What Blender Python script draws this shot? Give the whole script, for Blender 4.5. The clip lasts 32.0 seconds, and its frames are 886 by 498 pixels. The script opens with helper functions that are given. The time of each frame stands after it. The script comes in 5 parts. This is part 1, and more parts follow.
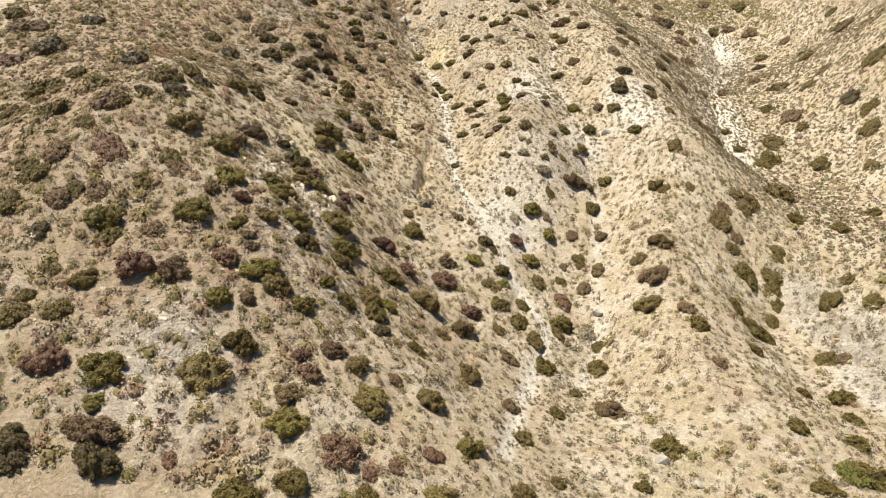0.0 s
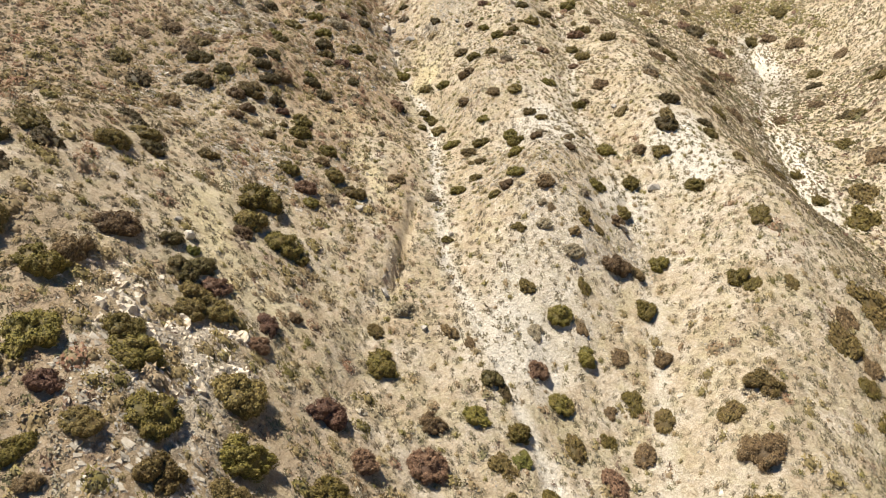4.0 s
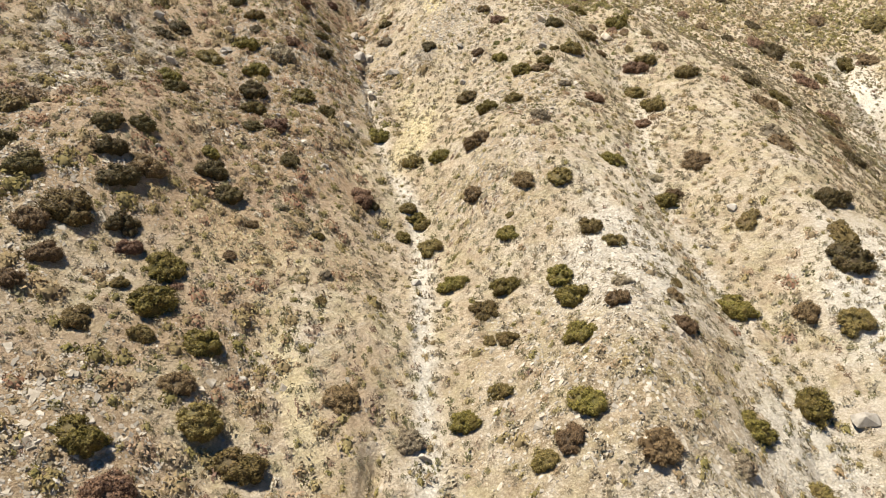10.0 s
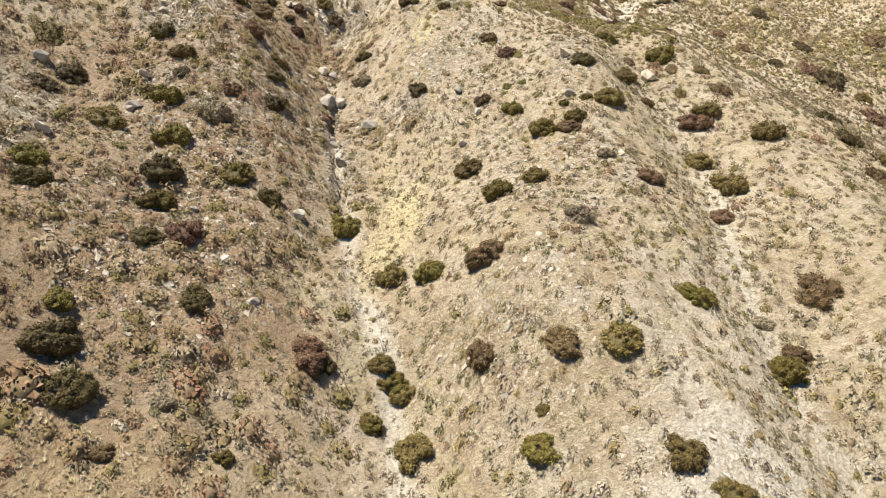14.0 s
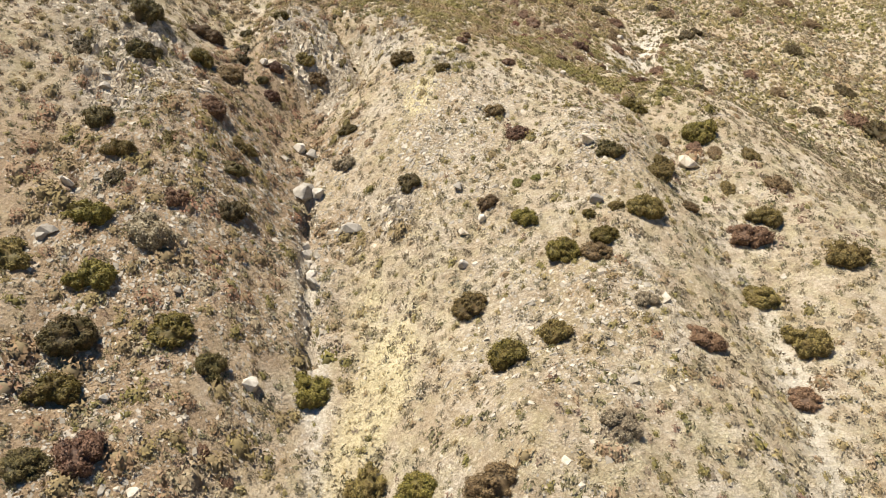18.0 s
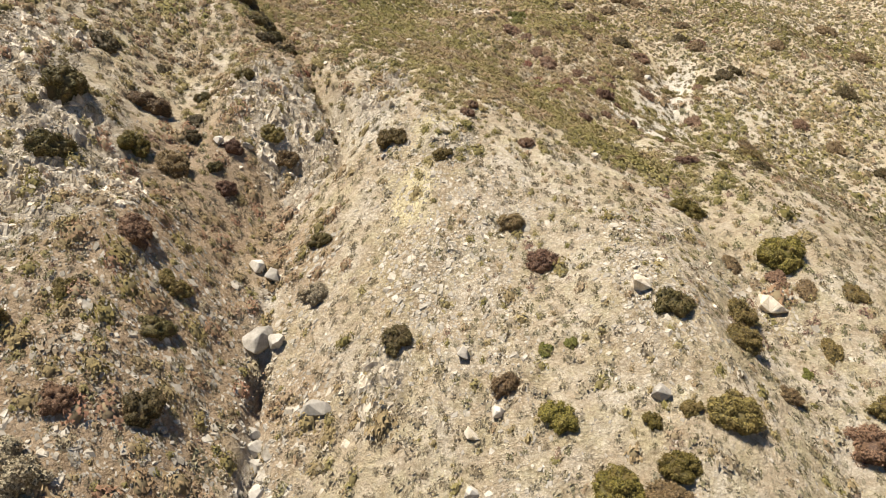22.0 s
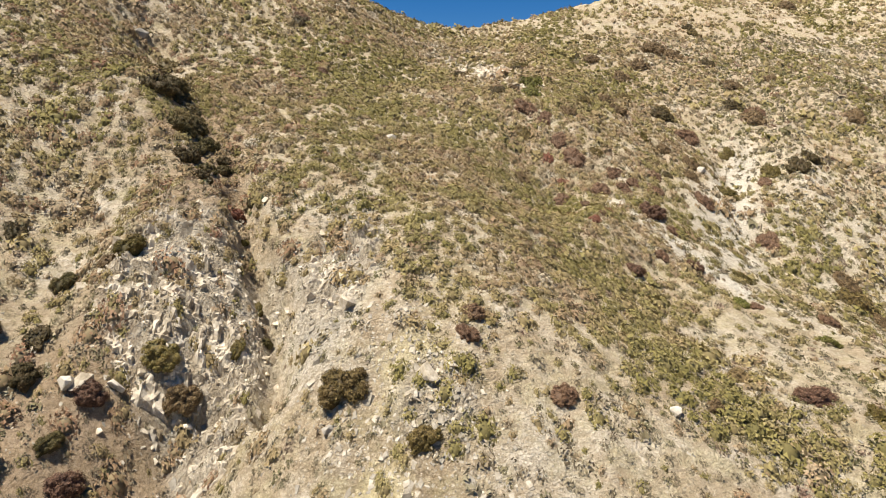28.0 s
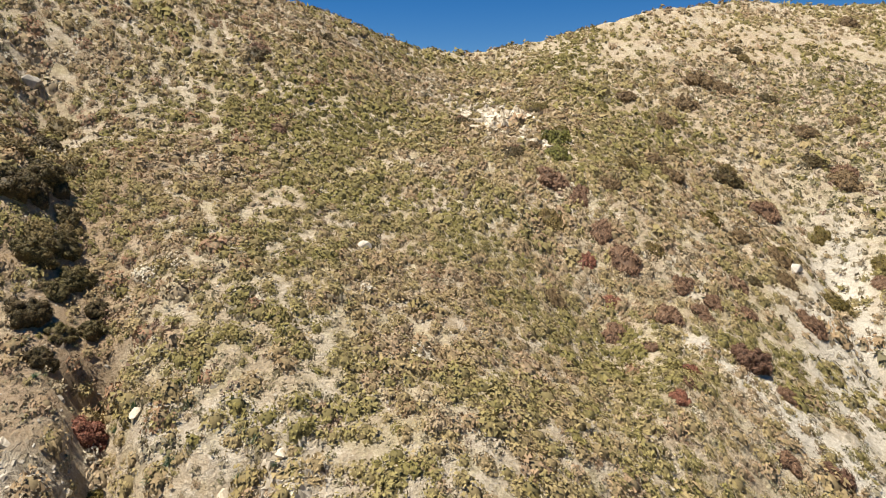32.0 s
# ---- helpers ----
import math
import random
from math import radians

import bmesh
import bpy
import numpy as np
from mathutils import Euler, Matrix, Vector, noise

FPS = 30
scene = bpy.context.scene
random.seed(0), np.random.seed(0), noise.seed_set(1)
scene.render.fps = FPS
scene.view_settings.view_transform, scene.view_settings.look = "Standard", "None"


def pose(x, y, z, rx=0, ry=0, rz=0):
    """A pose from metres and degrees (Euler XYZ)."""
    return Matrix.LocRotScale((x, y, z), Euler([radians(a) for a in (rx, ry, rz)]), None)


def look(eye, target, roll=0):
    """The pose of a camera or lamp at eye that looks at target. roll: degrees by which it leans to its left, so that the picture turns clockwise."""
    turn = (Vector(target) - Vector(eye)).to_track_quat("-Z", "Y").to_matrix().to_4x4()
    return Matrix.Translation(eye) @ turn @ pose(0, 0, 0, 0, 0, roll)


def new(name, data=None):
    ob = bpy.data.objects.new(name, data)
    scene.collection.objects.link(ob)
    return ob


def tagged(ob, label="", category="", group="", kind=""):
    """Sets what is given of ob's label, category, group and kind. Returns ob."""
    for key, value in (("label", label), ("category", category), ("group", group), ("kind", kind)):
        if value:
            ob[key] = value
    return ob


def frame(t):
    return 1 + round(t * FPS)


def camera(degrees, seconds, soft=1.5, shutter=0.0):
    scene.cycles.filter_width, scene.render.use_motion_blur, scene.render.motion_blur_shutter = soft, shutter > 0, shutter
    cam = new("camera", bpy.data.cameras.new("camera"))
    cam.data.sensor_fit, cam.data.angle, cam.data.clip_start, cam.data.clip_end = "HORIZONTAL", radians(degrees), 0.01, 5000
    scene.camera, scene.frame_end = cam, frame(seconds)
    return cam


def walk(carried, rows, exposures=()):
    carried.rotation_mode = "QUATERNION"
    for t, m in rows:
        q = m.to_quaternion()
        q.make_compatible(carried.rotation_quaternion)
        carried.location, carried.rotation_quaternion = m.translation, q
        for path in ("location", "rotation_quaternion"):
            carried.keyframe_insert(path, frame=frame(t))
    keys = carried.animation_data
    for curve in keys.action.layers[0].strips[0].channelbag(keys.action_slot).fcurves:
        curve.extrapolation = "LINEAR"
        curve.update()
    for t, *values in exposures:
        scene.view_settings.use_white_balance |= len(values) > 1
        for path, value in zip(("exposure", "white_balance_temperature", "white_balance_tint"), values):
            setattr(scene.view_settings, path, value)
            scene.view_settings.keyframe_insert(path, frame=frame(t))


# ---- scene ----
cam = camera(70.0, 32.0, soft=1.0)
# t, x, y, z, rx, ry, rz of the drone
ROWS = [
    (0.0, -0.00, 0.00, 39.00, 80.00, -0.00, 0.00),
    (0.5, 0.25, 2.91, 39.76, 79.99, -0.12, -0.07),
    (1.0, 0.46, 5.63, 40.48, 80.11, -0.08, -0.05),
    (1.5, 0.60, 8.28, 41.19, 80.18, -0.04, -0.04),
    (2.0, 0.67, 11.23, 41.89, 80.25, -0.05, -0.10),
    (2.5, 0.72, 14.51, 42.60, 80.27, -0.01, -0.17),
    (3.0, 0.81, 18.05, 43.26, 80.23, 0.00, -0.23),
    (3.5, 0.84, 21.70, 43.94, 80.16, -0.03, -0.28),
    (5.5, 0.97, 36.86, 46.54, 80.13, 0.02, -0.37),
    (6.0, 0.94, 40.74, 47.19, 80.12, -0.00, -0.40),
    (6.5, 0.95, 44.29, 47.92, 80.16, -0.01, -0.38),
    (7.0, 0.96, 46.92, 48.78, 80.21, 0.03, -0.29),
    (7.5, 1.00, 48.79, 49.71, 80.12, 0.09, -0.26),
    (8.0, 1.09, 51.09, 50.60, 80.11, 0.11, -0.31),
    (8.5, 1.22, 53.94, 51.28, 80.20, 0.14, -0.36),
    (9.0, 1.36, 56.67, 51.92, 80.27, 0.13, -0.35),
    (9.5, 1.46, 58.97, 52.77, 80.19, 0.11, -0.26),
    (10.0, 1.59, 60.72, 53.66, 80.14, 0.15, -0.14),
    (10.5, 1.66, 62.71, 54.55, 80.11, 0.19, -0.18),
    (11.0, 1.70, 65.06, 55.30, 80.13, 0.23, -0.21),
    (11.5, 1.72, 67.66, 56.03, 80.22, 0.25, -0.21),
    (12.0, 1.72, 70.01, 56.88, 80.23, 0.24, -0.20),
    (12.5, 1.65, 72.06, 57.75, 80.13, 0.25, -0.28),
    (13.0, 1.75, 74.58, 58.55, 80.13, 0.23, -0.36),
    (13.5, 1.89, 77.43, 59.22, 80.15, 0.21, -0.43),
    (14.0, 1.97, 80.08, 60.01, 80.22, 0.22, -0.43),
    (14.5, 1.95, 81.39, 60.99, 80.22, 0.20, -0.35),
    (16.5, 1.87, 85.08, 65.09, 80.12, 0.28, -0.10),
    (17.0, 1.98, 86.67, 65.98, 80.12, 0.33, 0.01),
    (17.5, 2.32, 88.93, 66.84, 80.12, 0.29, -0.03),
    (18.0, 2.67, 91.42, 67.67, 80.20, 0.26, -0.00),
    (18.5, 2.79, 92.95, 68.75, 80.22, 0.24, 0.08),
    (19.0, 2.77, 93.64, 69.90, 80.12, 0.24, 0.13),
    (19.5, 2.79, 95.09, 70.95, 80.06, 0.26, 0.12),
    (20.0, 2.83, 97.45, 71.82, 79.99, 0.28, 0.07),
    (20.5, 2.83, 100.09, 72.66, 79.97, 0.19, 0.05),
    (21.0, 2.80, 102.29, 73.52, 79.97, 0.17, 0.07),
    (21.5, 2.77, 104.08, 74.47, 79.95, 0.18, 0.09),
    (22.0, 2.77, 105.58, 75.54, 79.88, 0.15, 0.12),
    (22.5, 2.76, 106.87, 76.61, 79.83, 0.19, 0.12),
    (23.0, 2.73, 108.06, 77.70, 79.80, 0.17, 0.08),
    (23.5, 2.73, 109.15, 78.83, 79.73, 0.16, 0.06),
    (24.0, 2.72, 110.23, 79.88, 79.78, 0.16, 0.03),
    (24.5, 2.71, 111.30, 81.02, 79.73, 0.13, -0.02),
    (25.0, 2.68, 112.33, 82.13, 79.72, 0.10, -0.10),
    (25.5, 2.75, 113.68, 83.24, 79.59, 0.07, -0.19),
    (27.5, 3.69, 124.43, 85.98, 80.00, 0.35, 0.37),
    (28.0, 3.68, 126.84, 86.85, 79.99, 0.39, 0.43),
    (28.5, 3.67, 129.09, 87.75, 79.99, 0.43, 0.44),
    (29.0, 3.66, 131.42, 88.61, 79.99, 0.46, 0.45),
    (29.5, 3.66, 133.86, 89.43, 80.00, 0.51, 0.46),
    (30.0, 3.71, 136.31, 90.30, 79.94, 0.55, 0.48),
    (30.5, 3.70, 138.87, 91.11, 79.95, 0.60, 0.45),
    (31.0, 3.66, 141.38, 91.93, 79.96, 0.59, 0.41),
    (31.5, 3.69, 143.91, 92.75, 79.95, 0.58, 0.40),
    (32.0, 3.73, 146.44, 93.48, 79.95, 0.65, 0.38),
]
walk(cam, [(t, pose(x, y, z, rx, ry, rz)) for t, x, y, z, rx, ry, rz in ROWS], [(0.0, 0.86, 6720, 9.0)])

# ---- sky and sun ----
SUN_ELEV, SUN_AZ = 69.0, -96.0      # degrees; azimuth from straight ahead, minus to the left
to_sun = Vector((math.sin(radians(SUN_AZ)) * math.cos(radians(SUN_ELEV)),
                 math.cos(radians(SUN_AZ)) * math.cos(radians(SUN_ELEV)), math.sin(radians(SUN_ELEV))))
world = bpy.data.worlds.new("sky")
scene.world = world
world.use_nodes = True
wn = world.node_tree.nodes
sky = wn.new("ShaderNodeTexSky")
sky.sky_type, sky.sun_disc = "NISHITA", False
sky.sun_elevation, sky.sun_rotation = radians(SUN_ELEV), radians(SUN_AZ)
sky.altitude, sky.air_density, sky.dust_density, sky.ozone_density = 2200, 1.0, 0.0, 2.5
deep = wn.new("ShaderNodeHueSaturation")       # clear dry mountain air
deep.inputs["Saturation"].default_value, deep.inputs["Hue"].default_value = 1.45, 0.508
world.node_tree.links.new(sky.outputs[0], deep.inputs["Color"])
world.node_tree.links.new(deep.outputs[0], wn["Background"].inputs[0])
wn["Background"].inputs[1].default_value = 0.052
sun_data = bpy.data.lights.new("sun", "SUN")
sun_data.energy, sun_data.angle, sun_data.color = 5.4, radians(0.53), (1.0, 0.955, 0.875)
sun = new("sun", sun_data)
sun.matrix_world = look(to_sun * 400, (0, 0, 0))


# ---- materials ----
class Mat:
    """A node material under construction."""

    def __init__(self, name, rough=0.9, spec=0.2):
        self.m = bpy.data.materials.new(name)
        self.m.use_nodes = True
        self.t = self.m.node_tree
        self.b = self.t.nodes["Principled BSDF"]
        self.b.inputs["Roughness"].default_value = rough
        self.b.inputs["Specular IOR Level"].default_value = spec
        self.pos = self.node("ShaderNodeNewGeometry").outputs["Position"]

    def node(self, kind, **kw):
        n = self.t.nodes.new(kind)
        for k, v in kw.items():
            n.inputs[k].default_value = v
        return n

    def link(self, a, b):
        self.t.links.new(a, b)

    def noise(self, scale, detail=4.0, rough=0.6, src=None, stretch=None):
        n = self.node("ShaderNodeTexNoise", Scale=scale, Detail=detail, Roughness=rough)
        s = src or self.pos
        if stretch:
            mp = self.node("ShaderNodeMapping", Scale=stretch)
            self.link(s, mp.inputs["Vector"])
            s = mp.outputs[0]
        self.link(s, n.inputs["Vector"])
        return n.outputs["Fac"]

    def ramp(self, fac, *stops):
        r = self.t.nodes.new("ShaderNodeValToRGB")
        e = r.color_ramp.elements
        while len(e) < len(stops):
            e.new(0.5)
        for el, (p, c) in zip(e, stops):
            el.position = p
            el.color = (*c, 1) if len(c) == 3 else c
        self.link(fac, r.inputs[0])
        return r.outputs[0]

    def rng(self, fac, lo, hi, a=0.0, b=1.0):
        r = self.node("ShaderNodeMapRange", **{"From Min": lo, "From Max": hi, "To Min": a, "To Max": b})
        self.link(fac, r.inputs[0])
        return r.outputs[0]

    def mix(self, fac, a, b, mode="MIX"):
        x = self.t.nodes.new("ShaderNodeMix")
        x.data_type, x.blend_type = "RGBA", mode
        for sock, v in ((x.inputs[0], fac), (x.inputs[6], a), (x.inputs[7], b)):
            if isinstance(v, (int, float)):
                sock.default_value = v
            elif isinstance(v, tuple):
                sock.default_value = (*v, 1)
            else:
                self.link(v, sock)
        return x.outputs[2]

    def math(self, op, a, b=0.5):
        x = self.t.nodes.new("ShaderNodeMath")
        x.operation, x.use_clamp = op, op in ("ADD", "MULTIPLY", "SUBTRACT")
        for sock, v in zip(x.inputs, (a, b)):
            if isinstance(v, (int, float)):
                sock.default_value = v
            else:
                self.link(v, sock)
        return x.outputs[0]

    def attr(self, name):
        a = self.t.nodes.new("ShaderNodeAttribute")
        a.attribute_name = name
        return a.outputs["Fac"]

    def bump(self, height, strength, distance):
        b = self.node("ShaderNodeBump", Strength=strength, Distance=distance)
        self.link(height, b.inputs["Height"])
        self.link(b.outputs[0], self.b.inputs["Normal"])

    def colour(self, c):
        if isinstance(c, tuple):
            self.b.inputs["Base Color"].default_value = (*c, 1)
        else:
            self.link(c, self.b.inputs["Base Color"])
        return self.m


def jointed(m):
    """Rock broken by joints: blocks of differing grey with dark cracks; gives colour and relief."""
    c = m.ramp(m.noise(1.4, 7, 0.7), (0.28, (0.35, 0.285, 0.205)), (0.5, (0.57, 0.495, 0.385)), (0.7, (0.75, 0.675, 0.56)))
    relief = m.math("MULTIPLY", m.noise(6.0, 6, 0.75), 0.25)
    for stretch, dark, high in (((1.3, 0.8, 0.6), 0.22, 0.4), ((3.7, 2.2, 1.6), 0.16, 0.3)):
        warp = m.node("ShaderNodeMapping", Scale=stretch, Rotation=(0.5, 0.4, 0.3))
        shake = m.node("ShaderNodeTexNoise", Scale=1.7, Detail=3.0)
        m.link(m.pos, shake.inputs["Vector"])
        m.link(m.mix(0.35, m.pos, shake.outputs["Color"], "ADD"), warp.inputs["Vector"])
        cell = m.node("ShaderNodeTexVoronoi", Scale=1.0)
        edge = m.node("ShaderNodeTexVoronoi", Scale=1.0)
        edge.feature = "DISTANCE_TO_EDGE"
        for v in (cell, edge):
            m.link(warp.outputs[0], v.inputs["Vector"])
        sep = m.node("ShaderNodeSeparateColor")
        m.link(cell.outputs["Color"], sep.inputs[0])
        c = m.mix(0.8, c, m.ramp(sep.outputs[0], (0.0, (0.70, 0.67, 0.62)), (0.4, (0.95, 0.94, 0.92)), (1.0, (1.0, 1.0, 1.0))), "MULTIPLY")
        c = m.mix(m.rng(edge.outputs["Distance"], 0.07, 0.0, 0, dark), c, (0.15, 0.115, 0.08))
        relief = m.math("ADD", relief, m.math("MULTIPLY", sep.outputs[1], high))
        relief = m.math("SUBTRACT", relief, m.rng(edge.outputs["Distance"], 0.1, 0.0, 0, high * 0.5))
    return c, relief


def ground_material():
    m = Mat("dry_hillside", 0.95, 0.1)
    big, mid, fine = m.noise(0.09, 5), m.noise(0.55, 7, 0.7), m.noise(4.5, 6, 0.72)
    grit = m.noise(17.0, 4, 0.75)
    soil = m.ramp(mid, (0.28, (0.40, 0.305, 0.195)), (0.5, (0.58, 0.475, 0.335)), (0.72, (0.76, 0.67, 0.53)))
    soil = m.mix(m.rng(big, 0.42, 0.6, 0, 0.5), soil, (0.53, 0.42, 0.285))
    soil = m.mix(m.rng(m.noise(0.24, 5, 0.65), 0.48, 0.62, 0, 0.65), soil, (0.74, 0.66, 0.54))
    # thin dry grass
    soil = m.mix(m.rng(m.noise(0.5, 6, 0.7), 0.46, 0.62, 0, 0.65), soil, m.ramp(fine, (0.35, (0.44, 0.375, 0.215)), (0.65, (0.66, 0.58, 0.37))))
    # pale broken rock
    palec = m.ramp(fine, (0.3, (0.62, 0.56, 0.46)), (0.5, (0.78, 0.725, 0.62)), (0.72, (0.88, 0.84, 0.75)))
    col = m.mix(m.rng(m.math("ADD", m.attr("pale"), m.math("SUBTRACT", mid, 0.5)), 0.2, 0.8), soil, palec)
    # thatch of dead stalks between the stones
    thatch = m.noise(1.25, 6, 0.75)
    col = m.mix(m.math("SUBTRACT", m.rng(thatch, 0.51, 0.60, 0, 0.38), m.math("MULTIPLY", m.attr("pale"), 0.45)), col, m.ramp(fine, (0.35, (0.22, 0.175, 0.11)), (0.65, (0.40, 0.335, 0.215))))
    # stones and chips of two sizes, thicker on the scree
    for size, weight in ((4.0, 0.5), (9.5, 0.65)):
        v = m.node("ShaderNodeTexVoronoi", Scale=size, Randomness=1.0)
        m.link(m.pos, v.inputs["Vector"])
        sep = m.node("ShaderNodeSeparateColor")
        m.link(v.outputs["Color"], sep.inputs[0])
        chip = m.ramp(sep.outputs[0], (0.05, (0.66, 0.63, 0.58)), (0.35, (0.88, 0.86, 0.83)), (0.8, (1.0, 1.0, 1.0)))
        chip = m.mix(m.rng(v.outputs["Distance"], 0.35, 0.65, 0, 0.6), chip, (0.52, 0.47, 0.40))
        here = m.math("ADD", m.math("MULTIPLY", m.attr("scree"), 0.5), m.rng(m.math("ADD", fine, m.math("MULTIPLY", sep.outputs[1], 0.3)), 0.5, 0.8, 0.1, weight))
        col = m.mix(here, col, chip, "MULTIPLY")
        bright = m.math("MULTIPLY", m.rng(sep.outputs[2], 0.8, 0.9), m.rng(v.outputs["Distance"], 0.42, 0.3))
        col = m.mix(m.math("MULTIPLY", bright, m.math("ADD", m.math("MULTIPLY", m.attr("scree"), 0.5), m.math("ADD", m.math("MULTIPLY", m.attr("pale"), 0.4), 0.12))), col, (0.78, 0.71, 0.60))
    # bleached grass and brown litter
    straw = m.ramp(fine, (0.3, (0.56, 0.465, 0.25)), (0.7, (0.80, 0.70, 0.44)))
    col = m.mix(m.rng(m.math("ADD", m.attr("grass"), m.math("SUBTRACT", mid, 0.5)), 0.35, 0.9, 0, 0.7), col, straw)
    litter = m.ramp(fine, (0.3, (0.22, 0.143, 0.083)), (0.7, (0.45, 0.325, 0.205)))
    col = m.mix(m.rng(m.math("ADD", m.attr("litter"), m.math("SUBTRACT", mid, 0.5)), 0.3, 0.8, 0, 0.78), col, litter)
    rock, relief = jointed(m)
    is_rock = m.rng(m.math("ADD", m.attr("rock"), m.math("MULTIPLY", m.math("SUBTRACT", fine, 0.5), 0.6)), 0.3, 0.55, 0, 0.92)
    col = m.mix(is_rock, col, rock)
    # loose grit and dead stalks
    col = m.mix(m.rng(grit, 0.57, 0.68, 0, 0.4), col, (0.78, 0.70, 0.58))
    col = m.mix(m.rng(grit, 0.43, 0.33, 0, 0.4), col, (0.18, 0.135, 0.085))
    # lumps and dust, with the shade of the hollows between them painted into the colour
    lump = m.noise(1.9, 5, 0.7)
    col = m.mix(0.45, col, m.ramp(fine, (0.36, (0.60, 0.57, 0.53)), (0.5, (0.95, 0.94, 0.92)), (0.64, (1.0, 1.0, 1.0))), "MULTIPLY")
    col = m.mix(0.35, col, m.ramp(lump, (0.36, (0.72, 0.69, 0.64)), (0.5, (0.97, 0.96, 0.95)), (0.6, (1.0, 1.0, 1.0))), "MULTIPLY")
    h = m.math("ADD", m.math("MULTIPLY", lump, 0.5), m.math("ADD", m.math("MULTIPLY", fine, 0.35), m.math("MULTIPLY", grit, 0.15)))
    h = m.math("ADD", h, m.math("MULTIPLY", m.math("MULTIPLY", relief, is_rock), 0.7))
    m.bump(h, 1.0, 0.7)
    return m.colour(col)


def leaf_material(name, dark, light, tip):
    """Small leaves seen from afar: light sprays over darker pockets."""
    m = Mat(name, 0.65, 0.2)
    oi = m.node("ShaderNodeObjectInfo").outputs["Random"]
    isl = m.node("ShaderNodeNewGeometry").outputs["Random Per Island"]
    n = m.noise(11.0, 4, 0.75)
    f = m.math("ADD", m.math("MULTIPLY", isl, 0.35), m.rng(n, 0.36, 0.66, 0.05, 0.6))
    # random leaf tone, plus shadow pockets between leaves painted in the dark colour
    c = m.ramp(f, (0.05, tuple(0.8 * v for v in dark)), (0.3, dark), (0.62, light), (1.0, tuple(0.5 * (a + b) for a, b in zip(light, tip))))
    patch = m.noise(1.6, 3)
    c = m.mix(m.rng(patch, 0.47, 0.66, 0, 0.5), c, tuple(0.5 * (a + b) for a, b in zip(light, (0.17, 0.10, 0.05))))
    hs = m.node("ShaderNodeHueSaturation")
    m.link(c, hs.inputs["Color"])
    m.link(m.rng(oi, 0, 1, 0.75, 1.25), hs.inputs["Value"])
    m.link(m.rng(oi, 0, 1, 0.49, 0.508), hs.inputs["Hue"])
    m.bump(n, 0.3, 0.06)
    return m.colour(hs.outputs[0])


def tone_material(name, *stops, rough=0.9):
    """Leaf colours that run with each plant's own tone, mottled light and dark."""
    m = Mat(name, rough, 0.15)
    isl = m.node("ShaderNodeNewGeometry").outputs["Random Per Island"]
    c = m.ramp(m.attr("tone"), *stops)
    c = m.mix(m.rng(isl, 0, 1, 0.0, 0.18), c, m.mix(0.4, c, (0.05, 0.04, 0.025)))
    n = m.noise(14.0, 4, 0.75)
    c = m.mix(0.35, c, m.ramp(n, (0.36, (0.50, 0.48, 0.44)), (0.5, (0.88, 0.87, 0.84)), (0.62, (1.0, 1.0, 1.0))), "MULTIPLY")
    return m.colour(c)


def stone_material(name, lo, mid_c, hi):
    m = Mat(name, 0.85, 0.3)
    oi = m.node("ShaderNodeObjectInfo").outputs["Random"]
    isl = m.node("ShaderNodeNewGeometry").outputs["Random Per Island"]
    n = m.noise(2.3, 7, 0.7)
    c = m.ramp(n, (0.3, lo), (0.5, mid_c), (0.72, hi))
    hs = m.node("ShaderNodeHueSaturation")
    m.link(c, hs.inputs["Color"])
    m.link(m.rng(m.math("FRACT", m.math("ADD", oi, isl)), 0, 1, 0.7, 1.15), hs.inputs["Value"])
    m.bump(m.noise(9.0, 6, 0.75), 0.4, 0.03)
    return m.colour(hs.outputs[0])


GROUND = ground_material()
LEAF_TONES = {
    "g": ("olive_leaves", (0.100, 0.082, 0.018), (0.185, 0.146, 0.032), (0.28, 0.215, 0.058)),
    "d": ("dark_leaves", (0.062, 0.050, 0.017), (0.12, 0.092, 0.032), (0.19, 0.142, 0.053)),
    "b": ("brown_leaves", (0.112, 0.075, 0.036), (0.205, 0.138, 0.064), (0.29, 0.205, 0.10)),
    "m": ("olive_brown_leaves", (0.104, 0.078, 0.025), (0.198, 0.145, 0.045), (0.29, 0.212, 0.077)),
    "r": ("russet_leaves", (0.115, 0.064, 0.038), (0.205, 0.118, 0.070), (0.275, 0.168, 0.10)),
    "R": ("rust_red_leaves", (0.155, 0.062, 0.036), (0.28, 0.118, 0.068), (0.355, 0.172, 0.10)),
    "s": ("grey_twigs", (0.20, 0.16, 0.098), (0.335, 0.275, 0.18), (0.44, 0.375, 0.255)),
    "y": ("bright_green_leaves", (0.09, 0.092, 0.018), (0.185, 0.178, 0.037), (0.27, 0.25, 0.066)),
}
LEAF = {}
INNER_SHADE = {}
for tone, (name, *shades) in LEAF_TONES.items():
    # leaf colours at 0.55 for the inner body: shade painted inside the shrub
    INNER_SHADE[tone] = leaf_material(name + "_inner_shade", *(tuple(0.55 * v for v in c) for c in shades))
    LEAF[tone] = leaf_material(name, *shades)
TWIG = leaf_material("dark_bark", (0.055, 0.043, 0.026), (0.075, 0.058, 0.034), (0.10, 0.078, 0.05))


